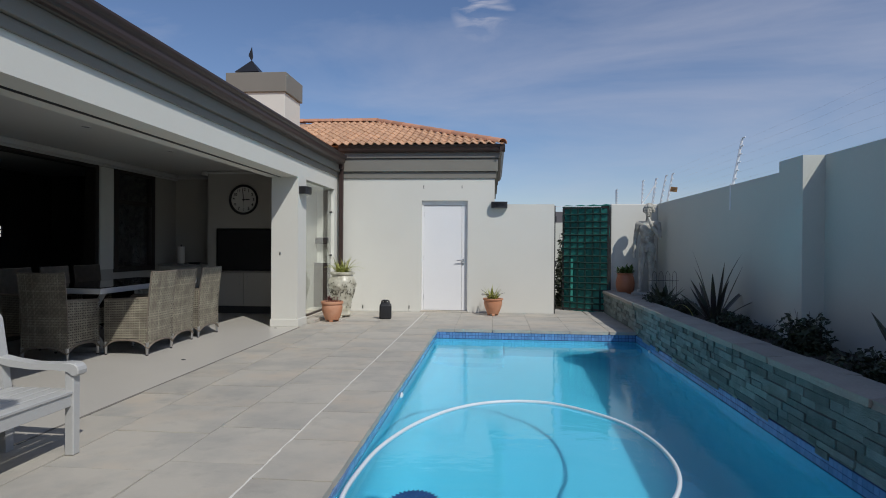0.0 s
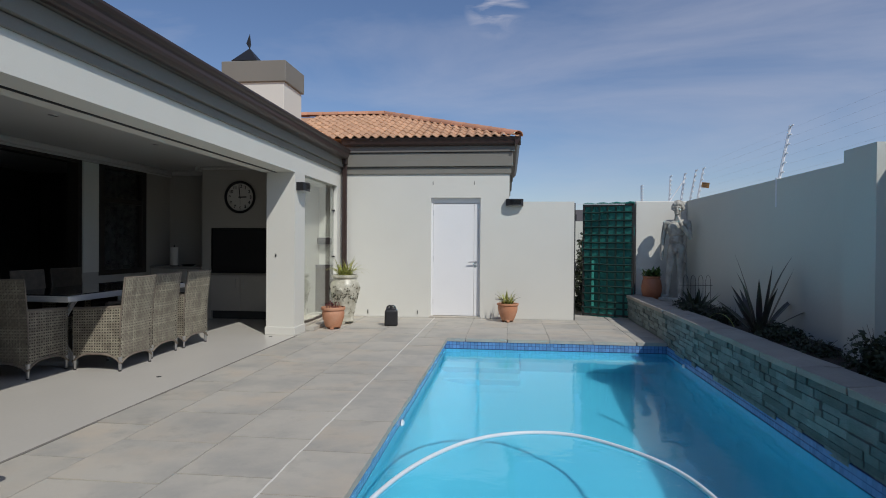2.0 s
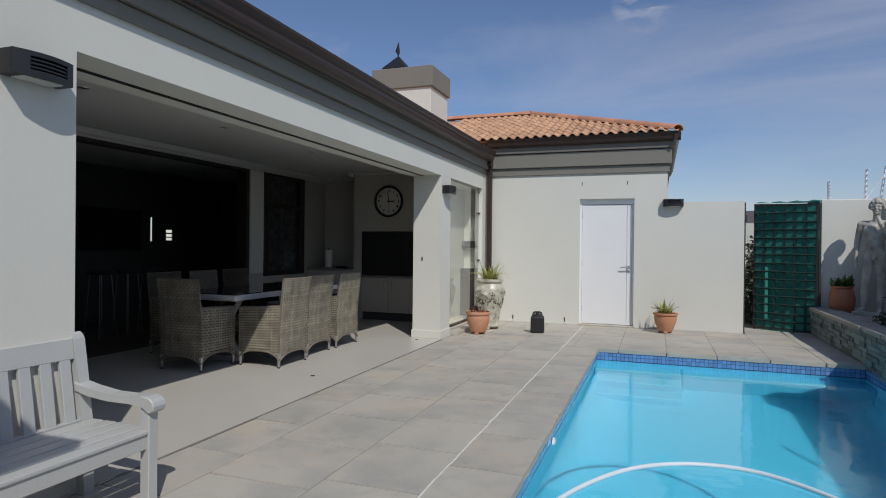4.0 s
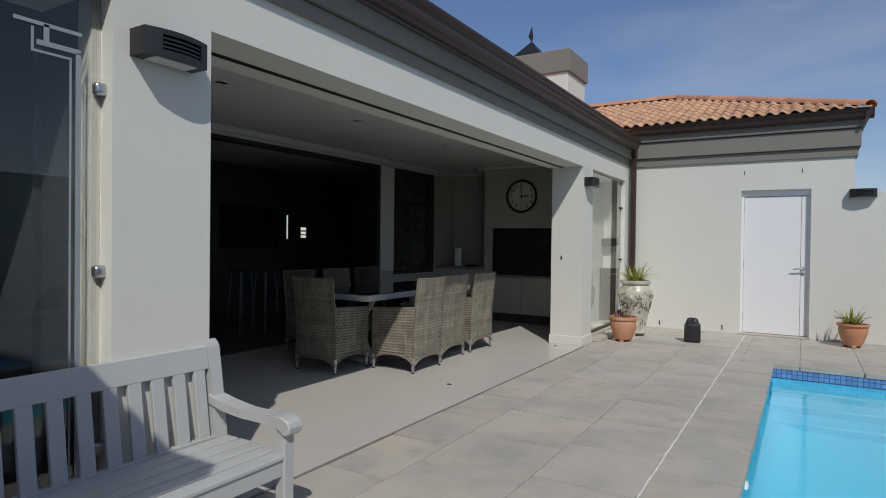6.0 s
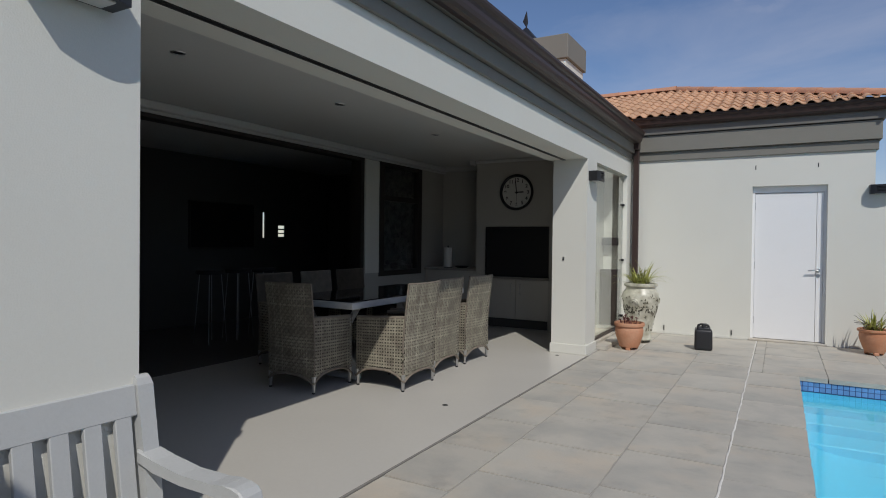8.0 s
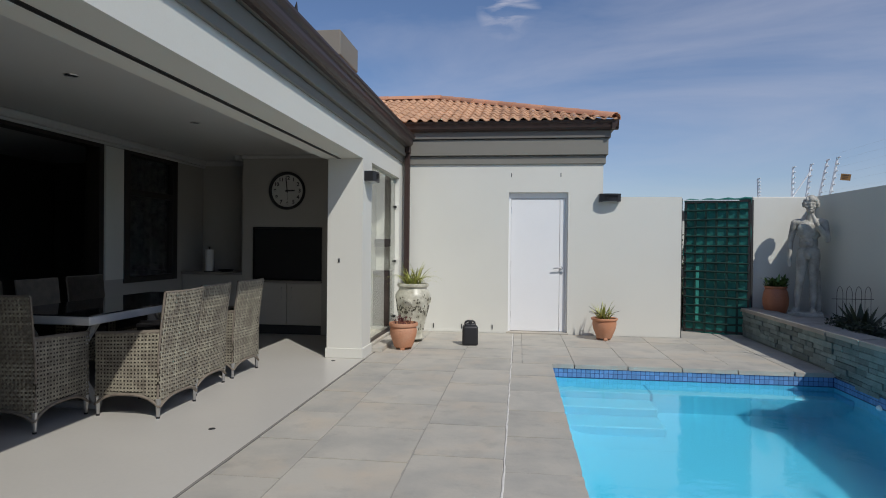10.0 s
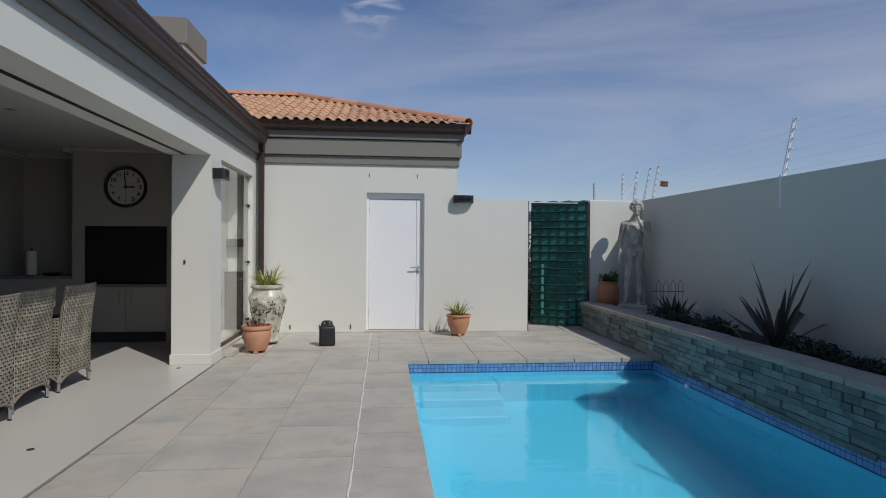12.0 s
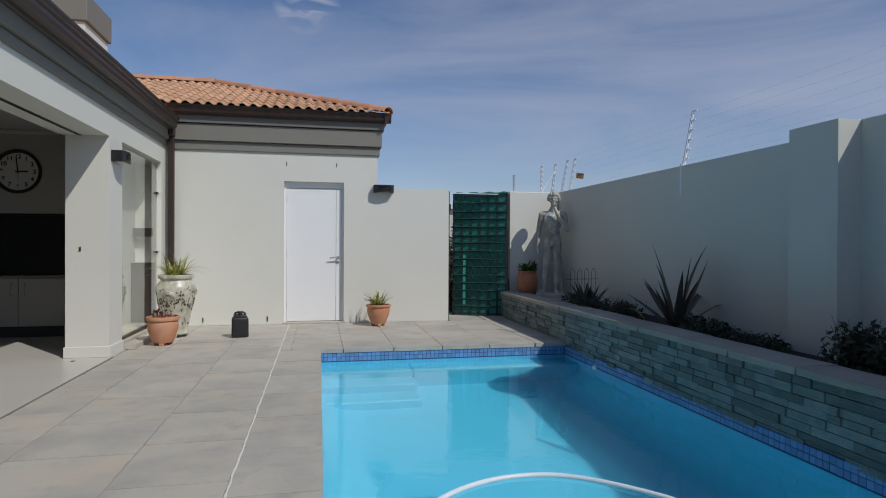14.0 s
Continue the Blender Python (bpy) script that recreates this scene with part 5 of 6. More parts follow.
structure("gate_post", boxes((3.62, 3.652, 10.315, 10.36, 0.0, 2.06), (2.533, 2.56, 10.06, 10.12, 0.0, 2.06)), GATESTEEL, "thin dark steel gate post on the wall", category="post")
for z in (0.9, 1.75):
    bm = bmesh.new()
    box(bm, 2.533, 2.576, 10.03, 10.07, z, z + 0.11, bevel=0.005)
    tagged(new("gate_latch", mesh_of("gate_latch", bm, GATESTEEL)), "dark steel gate latch plate on the wall edge", "latch", "gate latches")
structure("gate_rope", boxes((2.53, 3.66, 10.38, 10.39, 2.055, 2.066)), POLEWHITE, "pale wire strung over the gate opening", category="wire")

# ---- electric fence ----
def bracket(at, h, leanx, leany, strip):
    th = thing("fence_bracket", "white electric fence bracket with insulators on the wall", "fence bracket", pose(*at), "electric fence brackets")
    bm = bmesh.new()
    bar(bm, (0, 0, 0.0), (leanx, leany, h), 0.018, 0.015, 6)
    part("pole", bm, POLEWHITE, th)
    if strip:
        part("mounting_strip", boxes((-0.035, -0.025, -0.016, 0.016, -0.33, 0.02)), POLEWHITE, th)
    for k in range(6):
        f = 0.12 + 0.86 * k / 5
        bm = bmesh.new()
        bar(bm, (leanx * f, leany * f, h * f), (leanx * f + 0.02, leany * f - 0.045, h * f + 0.01), 0.013, 0.008, 6)
        part("insulator", bm, POLEWHITE, th)
    return th


bracket((4.572, 6.82, 2.114), 0.64, 0.12, 0.0, True)
for x, y, h, lx, ly in ((4.57, 10.33, 0.56, 0.10, -0.02), (4.46, 10.48, 0.52, 0.08, 0.04), (4.26, 10.48, 0.48, 0.03, 0.05), (4.66, 10.20, 0.58, 0.10, 0.0), (3.78, 10.49, 0.30, 0.0, 0.03), (4.572, 2.6, 0.64, 0.12, 0.0), (4.572, -1.8, 0.64, 0.12, 0.0)):
    if y > 8:
        bracket((x, y, 2.10), h, lx, ly, False)
    else:
        bracket((x, y, 2.17), h, lx, ly, True)
th = thing("fence_stay", "white diagonal stay between fence brackets", "fence stay", pose(4.26, 10.49, 2.10))
bm = bmesh.new()
bar(bm, (0, 0, 0), (0.27, 0.0, 0.42), 0.011, seg=6)
part("rod", bm, POLEWHITE, th)
for k in range(6):
    f = 0.12 + 0.86 * k / 5
    bm = bmesh.new()
    pts = []
    for y in [10.3 - 0.6 * i for i in range(21)]:
        pts.append((4.61 + 0.11 * f, y, 2.105 + 0.63 * f + (0.02 if y < 4.6 else 0.0)))
    tube(bm, pts, 0.0005, 4)
    tagged(new("fence_wire", mesh_of("fence_wire", bm, WIRE)), "thin electric fence wire strung above the wall", "wire", "electric fence wires")
sg = thing("warning_sign", "small weathered orange-brown warning sign on the fence wires", "sign", pose(4.67, 9.80, 2.34, 0, 8, -20))
part("plate", boxes((-0.06, 0.06, -0.003, 0.003, -0.045, 0.045)), SIGN, sg)
for k in range(3):
    part("text_bar", boxes((-0.04, 0.04 - 0.012 * k, -0.0045, -0.0032, 0.02 - 0.024 * k, 0.028 - 0.024 * k)), BLACK, sg)

# ---- planter plants ----
def flax(name, at, count, length, seed, m, label):
    r = random.Random(seed)
    th = thing(name, label, "plant", pose(*at))
    for k in range(count):
        bm = bmesh.new()
        a = k * 2.4 + r.uniform(-0.3, 0.3)
        up = r.uniform(1.0, 1.52) if r.random() < 0.65 else r.uniform(0.55, 1.0)
        blade(bm, (0.03 * math.cos(a), 0.03 * math.sin(a), -0.02), a, length * r.uniform(0.6, 1.05), 0.082 * r.uniform(0.7, 1.2), up, r.uniform(0.0, 0.5), 8)
        part("leaf", bm, m, th)
    return th


flax("flax_plant", (4.16, 6.30, 0.35), 15, 0.92, 3, LEAF_PURPLE, "dark bronze flax plant with stiff sword leaves")
flax("flax_plant", (4.20, 2.65, 0.35), 14, 0.66, 5, LEAF_PURPLE, "dark bronze flax plant with stiff sword leaves")
flax("strappy_plant", (4.08, 8.25, 0.35), 30, 0.42, 8, LEAF_DARK, "dark green strappy plant beside the wire hoops")


def shrub(at, radii, count, size, seed, label):
    r = random.Random(seed)
    th = thing("low_shrub", label, "shrub", pose(at[0], at[1], at[2]))
    bm = bmesh.new()
    for _ in range(7):
        c = (r.uniform(-0.55, 0.55) * radii[0], r.uniform(-0.6, 0.6) * radii[1], 0.0)
        leaves(bm, c, (radii[0] * 0.6, radii[1] * 0.5, radii[2] * r.uniform(0.6, 1.1)), count // 7, size, r, 0.0)
    part("foliage", bm, LEAF_DARK, th)
    bm = bmesh.new()
    sprigs(bm, (0, 0, 0), radii, 30, r, 0.0)
    tagged(part("brushwood", bm, DARKWOOD, th), kind="stuff")
    return th


for at, rad, cnt, sz, sd, lab in (
        ((4.03, 8.15, 0.35), (0.30, 0.55, 0.22), 1600, 0.045, 1, "low dark green shrub in the planter"),
        ((4.11, 7.35, 0.35), (0.28, 0.45, 0.20), 1200, 0.045, 2, "low dark green shrub in the planter"),
        ((4.19, 6.10, 0.35), (0.28, 0.55, 0.17), 1300, 0.042, 4, "low creeping dark shrub in the planter"),
        ((4.16, 5.20, 0.35), (0.16, 0.40, 0.12), 600, 0.04, 6, "sparse low creeping shrub in the planter"),
        ((4.19, 4.20, 0.35), (0.26, 0.36, 0.33), 1500, 0.05, 7, "dark bushy shrub beside the pilaster"),
        ((4.16, 2.95, 0.35), (0.26, 0.5, 0.2), 1100, 0.05, 9, "dark low shrub in the planter"),
        ((4.16, 1.80, 0.35), (0.28, 0.50, 0.22), 1100, 0.05, 10, "dark low shrub in the planter")):
    shrub(at, rad, cnt, sz, sd, lab)
long_leaf = thing("arching_leaf", "long pale dry leaf arching over the planter edge", "leaf", pose(3.92, 6.9, 0.37))
bm = bmesh.new()
blade(bm, (0.1, -0.25, 0.0), math.radians(110), 0.62, 0.02, 0.9, 2.2, 10)
part("blade", bm, LEAF_YELLOW, long_leaf)

hoops = thing("wire_hoop_edging", "low wire hoop border fence in the planter", "border fence", pose(3.96, 8.60, 0.35, 0, 0, 4))
for k in range(4):
    bm = bmesh.new()
    x = 0.03 + k * 0.11
    tube(bm, [(x, 0, -0.05), (x, 0, 0.46), (x + 0.012, 0, 0.51), (x + 0.035, 0, 0.535), (x + 0.058, 0, 0.51), (x + 0.07, 0, 0.46), (x + 0.07, 0, -0.05)], 0.003, 6)
    part("hoop", bm, GATESTEEL, hoops)
for z in (0.38,):
    bm = bmesh.new()
    bar(bm, (-0.03, 0, z), (0.46, 0, z), 0.004, seg=6)
    part("cross_wire", bm, GATESTEEL, hoops)

# ---- things in and round the pool ----
hose_pts = [(0.66, 1.2), (0.56, 1.75), (0.56, 2.2), (0.62, 2.7), (0.80, 3.26), (1.10, 3.74), (1.46, 3.98), (1.84, 4.0), (2.16, 3.79), (2.44, 3.42), (2.57, 2.98), (2.58, 2.5), (2.48, 2.1), (2.28, 1.75), (2.0, 1.45), (1.7, 1.25)]


def smooth_path(pts, n):
    out = []
    m_ = len(pts)
    for i in range(m_ - 1):
        p0, p1, p2, p3 = pts[max(i - 1, 0)], pts[i], pts[i + 1], pts[min(i + 2, m_ - 1)]
        for k in range(n):
            f = k / n
            out.append(tuple(0.5 * (2 * b + (c - a) * f + (2 * a - 5 * b + 4 * c - d) * f * f + (3 * b - a - 3 * c + d) * f ** 3) for a, b, c, d in zip(p0, p1, p2, p3)))
    return out + [pts[-1]]


hose = thing("pool_hose", "white corrugated pool cleaner hose floating in a loop", "hose", pose(0, 0, WATER_Z))
bm = bmesh.new()
tube(bm, [(x, y, 0.008) for x, y in smooth_path(hose_pts, 6)], 0.015, 10)
part("tube", bm, HOSE, hose, "", True)
cl = thing("pool_cleaner", "dark blue toothed pool cleaner disc under the water", "pool cleaner", pose(0.93, 2.02, -0.42, 14, -6, 0))
bm = bmesh.new()
ring = []
for k in range(72):
    r = 0.175 if k % 2 else 0.15
    a = 2 * math.pi * k / 72
    ring.append((r * math.cos(a), r * math.sin(a)))
lo, hi = [bm.verts.new((x, y, 0)) for x, y in ring], [bm.verts.new((x, y, 0.012)) for x, y in ring]
bm.faces.new(lo)
bm.faces.new(hi[::-1])
for k in range(72):
    bm.faces.new((lo[k], lo[(k + 1) % 72], hi[(k + 1) % 72], hi[k]))
part("disc", bm, CLEANER, cl)
bm = bmesh.new()
lathe(bm, [(0.0, 0.01), (0.06, 0.012), (0.055, 0.03), (0.04, 0.05), (0.03, 0.07), (0.0, 0.075)], 16)
part("body", bm, HOSE, cl, "pale cleaner body", True)
for nm, at, lab in (("pool_return", (POOL_R - 0.005, 6.85, -0.17), "white water return fitting in the pool wall"), ("pool_fitting", (POOL_L + 0.005, 4.15, -0.17), "small white fitting at the pool edge")):
    th = thing(nm, lab, "pool fitting", pose(*at, 0, 90 if at[0] < 1 else -90, 0))
    bm = bmesh.new()
    lathe(bm, [(0.0, 0.02), (0.03, 0.02), (0.045, 0.012), (0.05, 0.0), (0.0, 0.0)], 20)
    part("ring", bm, HOSE, th, "", True)

# ---- small fittings ----
for y in (3.3, 5.05, 6.85):
    th = thing("downlight", "small recessed round ceiling downlight, unlit", "lamp", pose(-3.3, y, 2.62), "ceiling downlights")
    bm = bmesh.new()
    lathe(bm, [(0.032, 0.0), (0.034, -0.006), (0.048, -0.006), (0.052, 0.0)], 24)
    part("ring", bm, STEEL, th, "", True)
    bm = bmesh.new()
    bmesh.ops.create_circle(bm, cap_ends=True, segments=20, radius=0.033, matrix=Matrix.Translation((0, 0, -0.003)))
    part("bulb", bm, BLACK, th)
for x, y in ((-2.009, 4.84), (-1.93, 7.42)):
    th = thing("floor_drain", "small round metal floor outlet", "drain", pose(x, y, 0.0), "floor outlets")
    bm = bmesh.new()
    lathe(bm, [(0.0, 0.003), (0.014, 0.003), (0.014, 0.001), (0.022, 0.003), (0.025, 0.0)], 20)
    part("cover", bm, GATESTEEL, th, "", True)
sw = thing("key_switch", "small dark key switch on the column", "switch", pose(-1.93, 7.6, 1.14))
part("plate", boxes((-0.012, 0.012, -0.006, 0.0, -0.025, 0.025), bevel=0.003), STEEL, sw)
bm = bmesh.new()
bar(bm, (0, -0.004, -0.006), (0, -0.014, -0.006), 0.009, seg=12)
part("barrel", bm, BLACK, sw)

# ---- unlit room: bar stools with thin shiny legs, dark television ----
def stool():
    th = thing("bar_stool", "dark bar stool with thin shiny metal legs", "stool", group="bar stools")
    bm = bmesh.new()
    lathe(bm, [(0.0, 0.88), (0.17, 0.88), (0.18, 0.90), (0.17, 0.93), (0.0, 0.93)], 20)
    part("seat", bm, CUSHION, th, "", True)
    for k in range(4):
        a = 0.785 + k * 1.571
        bm = bmesh.new()
        bar(bm, (0.2 * math.cos(a), 0.2 * math.sin(a), 0), (0.13 * math.cos(a), 0.13 * math.sin(a), 0.88), 0.006, seg=6)
        part("leg", bm, WIRE, th, "thin shiny metal leg")
    return th


st = stool()
st.matrix_basis = pose(-6.0, 5.8, 0)
for y in (6.25, 6.7):
    copy_thing(st, pose(-6.0, y, 0))
tv = thing("television", "large dark flat television on the room's wall", "television", pose(-7.5, 7.25, 1.55))
part("screen", boxes((0.045, 0.05, -0.62, 0.62, -0.35, 0.35)), DARKGLASS, tv)
part("casing", boxes((0.0, 0.045, -0.64, 0.64, -0.37, 0.37), bevel=0.004), BLACKPLASTIC, tv)

# ---- glazed front south of the column ----
win3 = tagged(thing("window_3", "tall frameless folding glass panels with etched border", "window", pose(-1.74, 1.47, 0.0)), kind="structure")
for y0, y1 in ((-2.1, -1.06), (-1.05, -0.05)):
    part("pane", boxes((0, 0.008, y0, y1, 0.03, 2.33)), CLEARGLASS, win3).visible_shadow = False
part("track", boxes((-0.03, 0.04, -2.1, 0.0, 0.0, 0.03)), GUTTER, win3)
for k in range(3):
    part("stacked_panel_edge", boxes((-0.10, 0.012, -0.045 + 0.014 * k, -0.037 + 0.014 * k, 0.04, 2.32)), CLEARGLASS, win3).visible_shadow = False
for z in (1.19, 1.95, 0.45):
    bm = bmesh.new()
    box(bm, 0.008, 0.05, -0.075, 0.02, z - 0.027, z + 0.027, bevel=0.018, seg=3)
    part("clip", bm, STEEL, win3, "pale rounded glass clip", True)
for y, w in ((-0.155, 0.008), (-0.125, 0.02)):
    part("etched_line", boxes((0.009, 0.011, y - w / 2, y + w / 2, 0.3, 2.05 - (0.0 if w < 0.01 else -0.03))), FROST, win3, "etched pale border line")
for y0, y1, z0, z1 in ((-0.30, -0.15, 2.045, 2.055), (-0.28, -0.115, 2.075, 2.095), (-0.30, -0.29, 2.055, 2.14), (-0.255, -0.235, 2.095, 2.16), (-0.36, -0.11, 2.15, 2.165)):
    part("etched_line", boxes((0.009, 0.011, y0, y1, z0, z1)), FROST, win3, "etched pale border line")
structure("wall_reveal_south", boxes((-1.84, -1.735, 1.40, 1.44, 0.0, 2.34)), INNER, "pale painted reveal beside the folding glass", category="wall")
# shade colour again; the first box covers the pale side of the column
structure("wall_sitting_room", boxes((-2.13, -1.84, 1.395, 1.44, 0.0, 2.34), (-5.0, -4.9, -0.6, 0.8, 0.0, 2.6), (-4.9, -2.13, -0.6, -0.55, 0.0, 2.6)), SITTING, "sitting room wall, coloured dark for lack of light", category="wall")
structure("ceiling_sitting_room", boxes((-5.0, -2.13, -0.6, 0.8, 2.6, 2.66)), CEIL, "ceiling of the unlit sitting room", category="ceiling")

# ---- beyond the gate and over the wall ----
far = thing("neighbour_house", "low neighbouring house with dark roof beyond the wall", "house", pose(9.0, 42, -0.06))
part("wall", boxes((-9, 9, -3, 5, 0.0, 2.9)), PLASTER, far)
bm = bmesh.new()
vs = [bm.verts.new(p) for p in ((-9.6, -3.6, 2.9), (9.6, -3.6, 2.9), (9.6, 5.6, 2.9), (-9.6, 5.6, 2.9), (-6.0, 1.0, 3.9), (6.0, 1.0, 3.9))]
for f in ((0, 1, 5, 4), (1, 2, 5), (2, 3, 4, 5), (3, 0, 4), (3, 2, 1, 0)):
    bm.faces.new([vs[i] for i in f])
part("roof", bm, NEIGHBOUR, far, "dark pitched roof")
part("chimney", boxes((-4.6, -3.8, 0.4, 1.0, 3.2, 4.35)), NEIGHBOUR, far)
shrub((3.05, 12.2, -0.06), (0.3, 0.5, 1.7), 2500, 0.09, 21, "tall dark shrub beyond the gate")

# ---- pieces of floors, walls and roofs ----
def slab_mesh(name, w, d, h, material, b=0.0025):
    bm = bmesh.new()
    x0, y0 = w / 2, d / 2
    lo = [bm.verts.new(p) for p in ((-x0, -y0, -h), (x0, -y0, -h), (x0, y0, -h), (-x0, y0, -h))]
    mi = [bm.verts.new(p) for p in ((-x0, -y0, -b), (x0, -y0, -b), (x0, y0, -b), (-x0, y0, -b))]
    hi = [bm.verts.new(p) for p in ((-x0 + b, -y0 + b, 0), (x0 - b, -y0 + b, 0), (x0 - b, y0 - b, 0), (-x0 + b, y0 - b, 0))]
    for A, B in ((lo, mi), (mi, hi)):
        for k in range(4):
            bm.faces.new((A[k], A[(k + 1) % 4], B[(k + 1) % 4], B[k]))
    bm.faces.new(hi)
    bm.faces.new(lo[::-1])
    return mesh_of(name, bm, material)


def worn_slab(w, d, h, material, seed):
    """A cast slab whose edges waver and are chipped here and there."""
    r = random.Random(seed)
    bm = bmesh.new()
    edge = []
    n = 9
    for sx, sy, ex, ey in ((-1, -1, 1, -1), (1, -1, 1, 1), (1, 1, -1, 1), (-1, 1, -1, -1)):
        for k in range(n):
            f = k / n
            chip = r.uniform(0.0, 0.0022) + (r.uniform(0.002, 0.006) if r.random() < 0.12 else 0.0)
            if k == 0:
                chip += 0.003
            x, y = (sx + (ex - sx) * f) * w / 2, (sy + (ey - sy) * f) * d / 2
            edge.append((x * (1 - 2 * chip / w), y * (1 - 2 * chip / d)))
    top = [bm.verts.new((x, y, 0)) for x, y in edge]
    low = [bm.verts.new((x, y, -h)) for x, y in edge]
    m_ = len(edge)
    for k in range(m_):
        bm.faces.new((low[k], low[(k + 1) % m_], top[(k + 1) % m_], top[k]))
    bm.faces.new(top)
    return mesh_of("slab", bm, material)


rng = random.Random(4)
paving = tagged(new("pavement", mesh_of("pavement", boxes((0.074, 0.092, -2.5, 9.98, -0.045, -0.006)), JOINT)), "pale expansion joint and concrete slab paving round the pool", "paving", "", "structure")
SL = 0.67
structure("mortar_joints", boxes((-1.60, 0.07, -2.5, 9.98, -0.02, -0.0055), (0.096, 0.51, -2.5, 7.65, -0.02, -0.0055), (0.096, 3.54, 7.71, 9.985, -0.02, -0.0055)), MORTAR, "weathered grey mortar between the paving slabs", category="paving")
bm = bmesh.new()
prev = None
for k in range(240):
    y = -2.4 + k * 12.36 / 239
    c = 0.083 + 0.0035 * math.sin(k * 0.9) * math.sin(k * 0.37) + rng.uniform(-0.0015, 0.0015)
    w = 0.006 + rng.uniform(-0.0018, 0.0022)
    cur = [bm.verts.new((c - w, y, 0.0)), bm.verts.new((c - w * 0.5, y, 0.0032)), bm.verts.new((c + w * 0.5, y, 0.0032)), bm.verts.new((c + w, y, 0.0))]
    if prev:
        for i in range(3):
            bm.faces.new((prev[i], prev[i + 1], cur[i + 1], cur[i]))
    prev = cur
part("sealant_bead", bm, JOINT, paving, "wavering white sealant bead")
for x0, x1, start in ((-1.60, -1.171, 4.05), (-1.169, -0.501, 4.40), (-0.499, 0.082, 4.555), (0.084, 0.545, 4.345)):
    w = x1 - x0
    kinds = [worn_slab(w - 0.004, SL - 0.007, 0.045, m, i) for m in (SLAB, SLAB_WARM) for i in range(4)]
    y = start - SL * 10
    while y < 10.0:
        top = 7.675 if x0 > 0.05 else 9.985
        a, b = max(y, -2.5), min(y + SL, top)
        if b - a > 0.06:
            full = abs((b - a) - SL) < 0.01
            me = rng.choice(kinds) if full else worn_slab(w - 0.004, b - a - 0.007, 0.045, rng.choice((SLAB, SLAB_WARM)), 7)
            piece("slab", me, paving, pose((x0 + x1) / 2 + rng.uniform(-0.0015, 0.0015), (a + b) / 2, rng.uniform(-0.0025, 0.001), rng.uniform(-0.12, 0.12), rng.uniform(-0.12, 0.12), rng.uniform(-0.15, 0.15)))
        y += SL
NW = 0.585
for r, (y0, y1) in enumerate(((7.678, 8.22), (8.22, 8.88), (8.88, 9.45), (9.45, 9.99))):
    x = 0.21 - NW
    while x < 3.58:
        a, b = max(x, 0.094), min(x + NW, 3.585)
        if b - a > 0.06:
            piece("slab", worn_slab(b - a - 0.003, y1 - y0 - 0.004, 0.045, rng.choice((SLAB, SLAB_WARM, SLAB_WARM)), int(x * 50) + r), paving, pose((a + b) / 2, (y0 + y1) / 2, rng.uniform(-0.002, 0.001), 0, 0, rng.uniform(-0.15, 0.15)))
        x += NW
for x0 in (2.56, 3.15):
    piece("slab", slab_mesh("slab", 0.57, 0.85, 0.045, SLAB), paving, pose(x0 + 0.29, 10.45, -0.001))
for j in range(6):
    for i in range(6):
        x0, y1 = 0.55 + i * 0.67, 1.165 - j * 0.67
        if x0 + 0.67 < 4.7:
            piece("slab", slab_mesh("slab", 0.66, 0.66, 0.045, SLAB), paving, pose(x0 + 0.335, y1 - 0.335, 0))

# mosaic band round the pool
mosaic = tagged(new("pool_mosaic", mesh_of("pool_mosaic", boxes((POOL_L - 0.004, POOL_R + 0.004, POOL_S - 0.004, POOL_S - 0.001, -0.16, -0.045)), MOSAIC_GROUT)), "band of small blue mosaic tiles at the waterline", "mosaic", "", "structure")
tile = slab_mesh("mosaic_tile", 0.046, 0.046, 0.006, MOSAIC, 0.003)
rest = bmesh.new()
T = 0.05
rows = [-0.070, -0.120]
x = POOL_L + 0.025
while x < POOL_R:
    for z in rows:
        piece("mosaic_tile", tile, mosaic, pose(x, POOL_N + 0.001 + rng.uniform(-0.001, 0.001), z, 90, 0, 0))
    x += T
y = POOL_N - 0.025
while y > POOL_S:
    for z in rows:
        if y > 3.7:
            piece("mosaic_tile", tile, mosaic, pose(POOL_R + 0.001 + rng.uniform(-0.001, 0.001), y, z, 90, 0, -90))
        else:
            box(rest, POOL_R - 0.0, POOL_R + 0.006, y - 0.023, y + 0.023, z - 0.023, z + 0.023)
        box(rest, POOL_L - 0.006, POOL_L + 0.0, y - 0.023, y + 0.023, z - 0.023, z + 0.023)
    y -= T
tagged(part("mosaic_tile_rest", rest, MOSAIC_RIM, mosaic), kind="stuff")

# slate cladding on the planter wall
clad = tagged(new("planter_cladding", mesh_of("planter_cladding", boxes((POOL_R + 0.02, POOL_R + 0.032, 0.5, 10.35, -0.03, 0.375)), SLATEJOINT)), "stacked green-grey slate cladding of the planter", "cladding", "", "structure")
bm = bmesh.new()
box(bm, -0.5, 0.5, -0.5, 0.5, -0.5, 0.5)
for v in bm.verts:
    if v.co.x < 0:
        v.co.y *= 0.985
        v.co.z *= 0.95
    v.co += Vector((rng.uniform(-0.05, 0.05), rng.uniform(-0.006, 0.006), rng.uniform(-0.02, 0.02)))
stone_me = mesh_of("slate_stone", bm, STONE)
z = -0.072
heights = (0.052, 0.046, 0.062, 0.060, 0.050, 0.056, 0.066, 0.058)
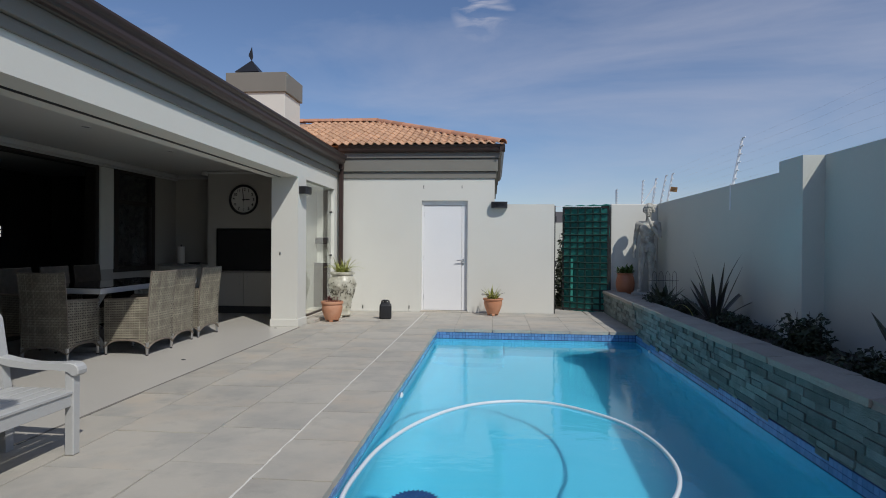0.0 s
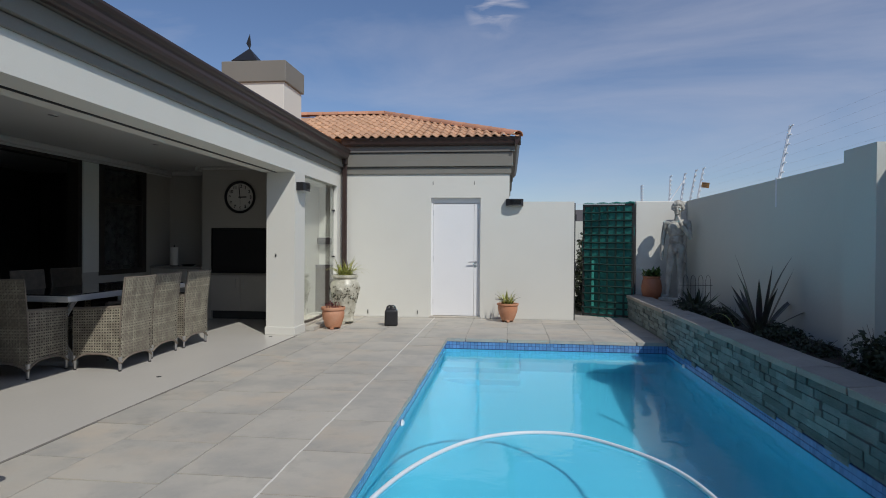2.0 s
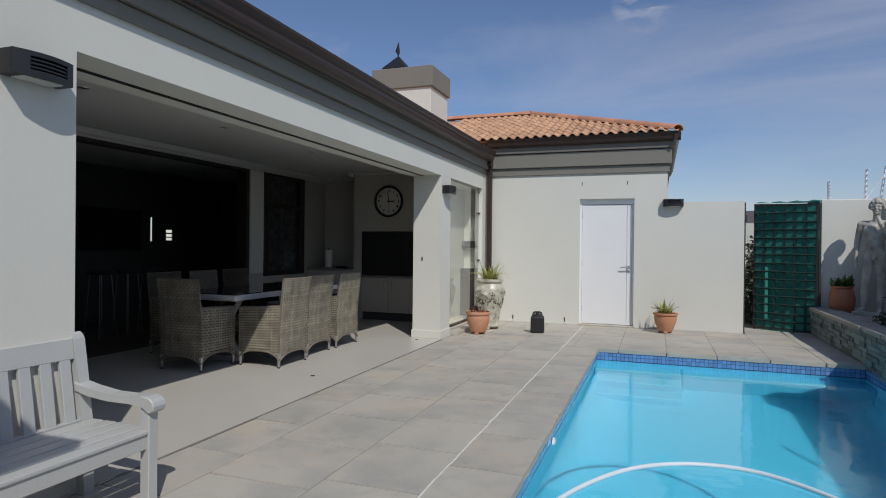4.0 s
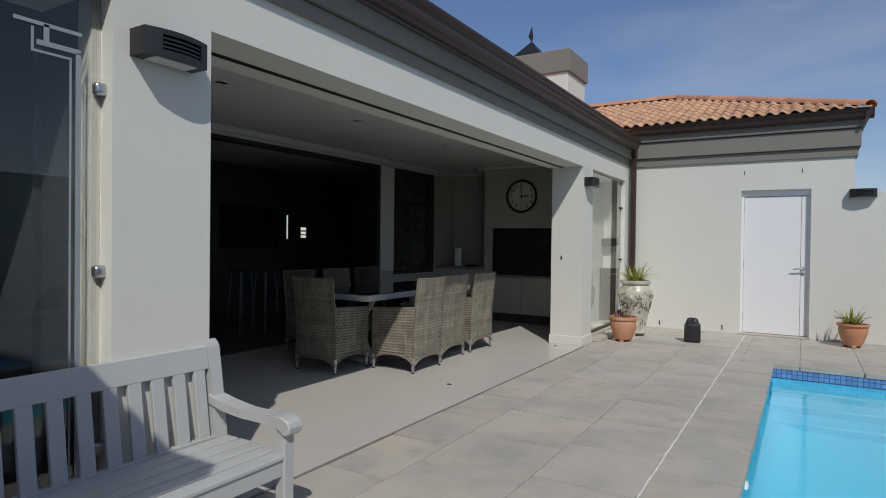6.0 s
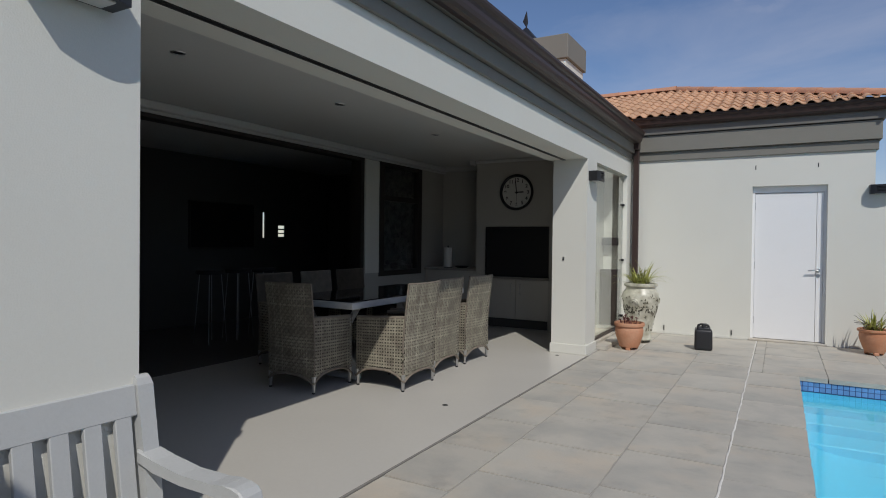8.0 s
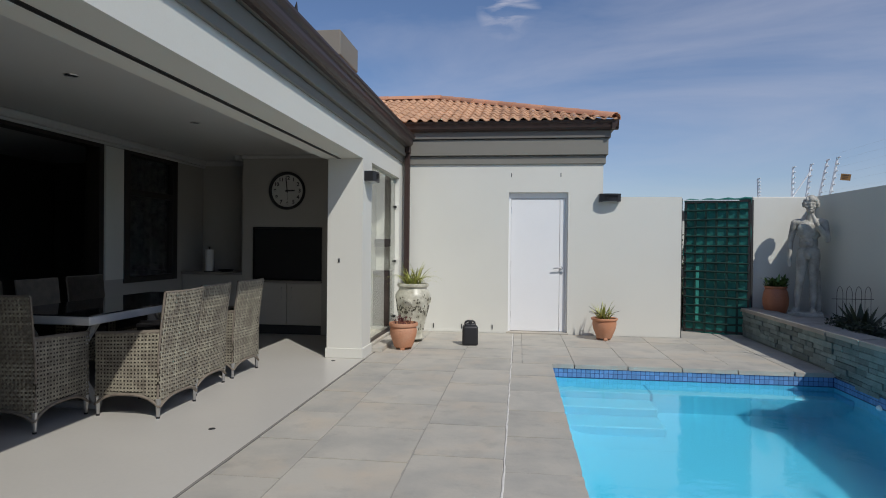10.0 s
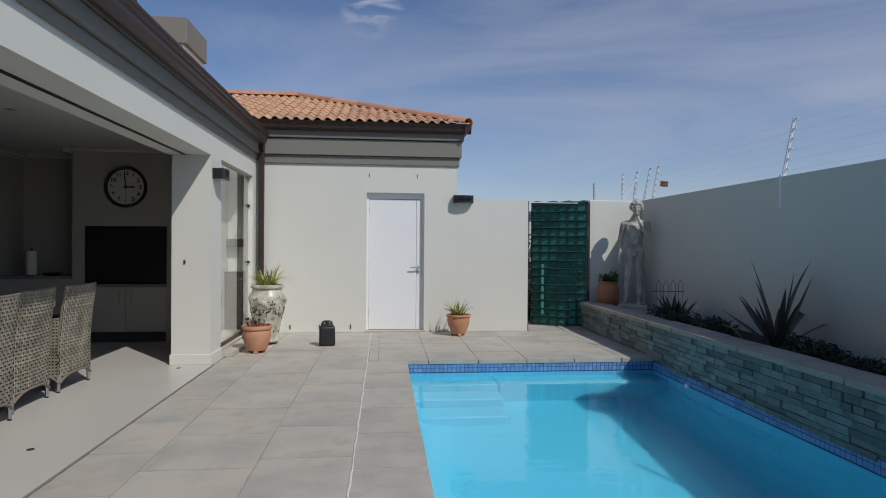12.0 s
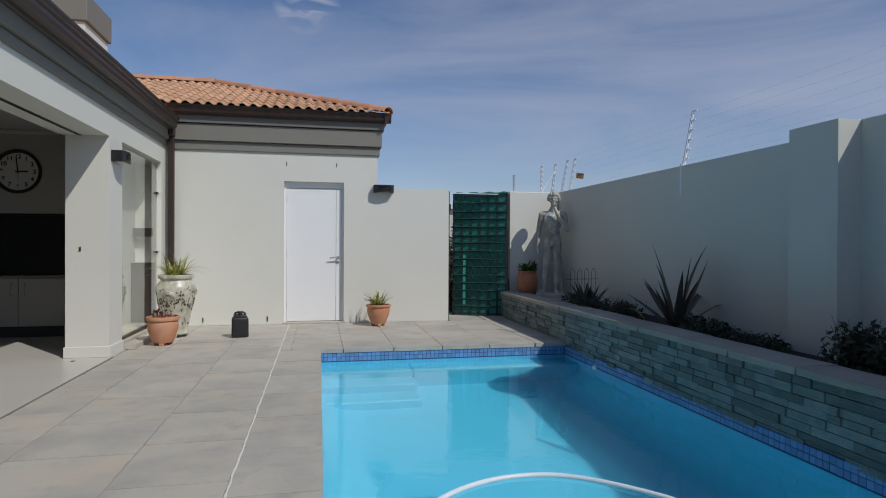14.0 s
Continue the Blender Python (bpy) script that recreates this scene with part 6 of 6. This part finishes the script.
for r, h in enumerate(heights):
    y = 1.3 - 0.08 * r
    while y < 10.33:
        ln = rng.choice((0.10, 0.15, 0.19, 0.25, 0.31, 0.42))
        e = min(y + ln, 10.34)
        if not (z < 0.0 and y > POOL_N - 0.1):
            proud = rng.uniform(0.012, 0.034)
            piece("slate_stone", stone_me, clad, pose(POOL_R + 0.03 - proud / 2, (y + e) / 2, z + h / 2) @ Matrix.Diagonal((proud + 0.012, e - y - 0.0015, h - 0.0015, 1)))
        y = e
    z += h

# planter coping stones
cop = tagged(new("planter_coping", mesh_of("planter_coping", boxes((POOL_R + 0.01, POOL_R + 0.26, -1.9, 10.35, 0.372, 0.385)), GROUT)), "weathered coping stones along the planter", "coping", "", "structure")


def coping_mesh(n):
    r = random.Random(n)
    bm = bmesh.new()
    box(bm, -0.14, 0.19, -0.317, 0.317, 0.0, 0.062)
    bmesh.ops.subdivide_edges(bm, edges=bm.edges, cuts=1, use_grid_fill=True)
    for v in bm.verts:
        v.co += Vector((r.uniform(-0.006, 0.006), r.uniform(-0.003, 0.003), r.uniform(-0.003, 0.003)))
        if v.co.z > 0.05 and abs(v.co.x) > 0.12:
            v.co.z -= 0.012
    return mesh_of("coping_stone", bm, STONE_COPING)


cm_ = [coping_mesh(n) for n in range(4)]
y = -1.5
while y < 10.2:
    piece("coping_stone", rng.choice(cm_), cop, pose(POOL_R + 0.125 + rng.uniform(-0.008, 0.008), y, 0.382, 0, rng.uniform(-1, 1), rng.uniform(-0.6, 0.6)))
    y += 0.645

# clay roof tiles on the end building
def roll_tile(name, w, ln, material):
    bm = bmesh.new()
    n = 10
    for top in (0.0,):
        rows = []
        for v, lift in ((0.0, 0.016), (ln, 0.0)):
            row = []
            for i in range(n + 1):
                u = i / n
                h = 0.032 * math.sin(math.pi * min(u / 0.62, 1.0)) if u < 0.62 else -0.010 * math.sin(math.pi * (u - 0.62) / 0.38)
                row.append((bm.verts.new((u * w, v, h + lift + 0.012)), bm.verts.new((u * w, v, h + lift))))
            rows.append(row)
        for i in range(n):
            for s in (0, 1):
                bm.faces.new((rows[0][i][s], rows[0][i + 1][s], rows[1][i + 1][s], rows[1][i][s]))
            bm.faces.new((rows[0][i][0], rows[0][i][1], rows[0][i + 1][1], rows[0][i + 1][0]))
    return mesh_of(name, bm, material, True)


TW, TL = 0.155, 0.285
tile_me = roll_tile("roof_tile", TW * 1.08, TL * 1.12, CLAY)
slope = math.degrees(math.atan(PITCH))
course = 0
step = TL * math.cos(radians(slope))
while course * step < RUN:
    yy = EY - 0.04 + course * step
    x = -2.95
    while x < EX - course * step - 0.05:
        piece("roof_tile", tile_me, roof_north, pose(x + rng.uniform(-0.004, 0.004), yy, EZ + 0.012 + (yy - EY) * PITCH + rng.uniform(-0.002, 0.003), slope, 0, rng.uniform(-0.5, 0.5)))
        x += TW
    course += 1
bm = bmesh.new()
n = 8
rings = []
for v, r in ((0.0, 0.118), (0.42, 0.092)):
    rings.append([(bm.verts.new((r * math.cos(math.pi * i / n), v, r * 0.8 * math.sin(math.pi * i / n))), bm.verts.new(((r - 0.014) * math.cos(math.pi * i / n), v, (r - 0.014) * 0.8 * math.sin(math.pi * i / n)))) for i in range(n + 1)])
for i in range(n):
    for s in (0, 1):
        bm.faces.new((rings[0][i][s], rings[0][i + 1][s], rings[1][i + 1][s], rings[1][i][s]))
    bm.faces.new((rings[0][i][0], rings[0][i][1], rings[0][i + 1][1], rings[0][i + 1][0]))
ridge_me = mesh_of("ridge_tile", bm, CLAY_RIDGE, True)
hip_slope = math.degrees(math.atan(PITCH / math.sqrt(2)))
k = 0
while k * 0.36 * math.cos(radians(hip_slope)) < RUN * math.sqrt(2):
    d = k * 0.36 * math.cos(radians(hip_slope)) / math.sqrt(2)
    piece("ridge_tile", ridge_me, roof_north, pose(EX - 0.03 - d, EY + 0.03 + d, EZ + 0.03 + d * PITCH, hip_slope + 2, 0, 45 + rng.uniform(-1, 1)))
    k += 1
for k in range(9):
    piece("ridge_tile", ridge_me, roof_north, pose(EX - RUN - 0.05 - k * 0.36, EY + RUN, EZ + RUN * PITCH + 0.03, 2, 0, 90 + rng.uniform(-1, 1)))
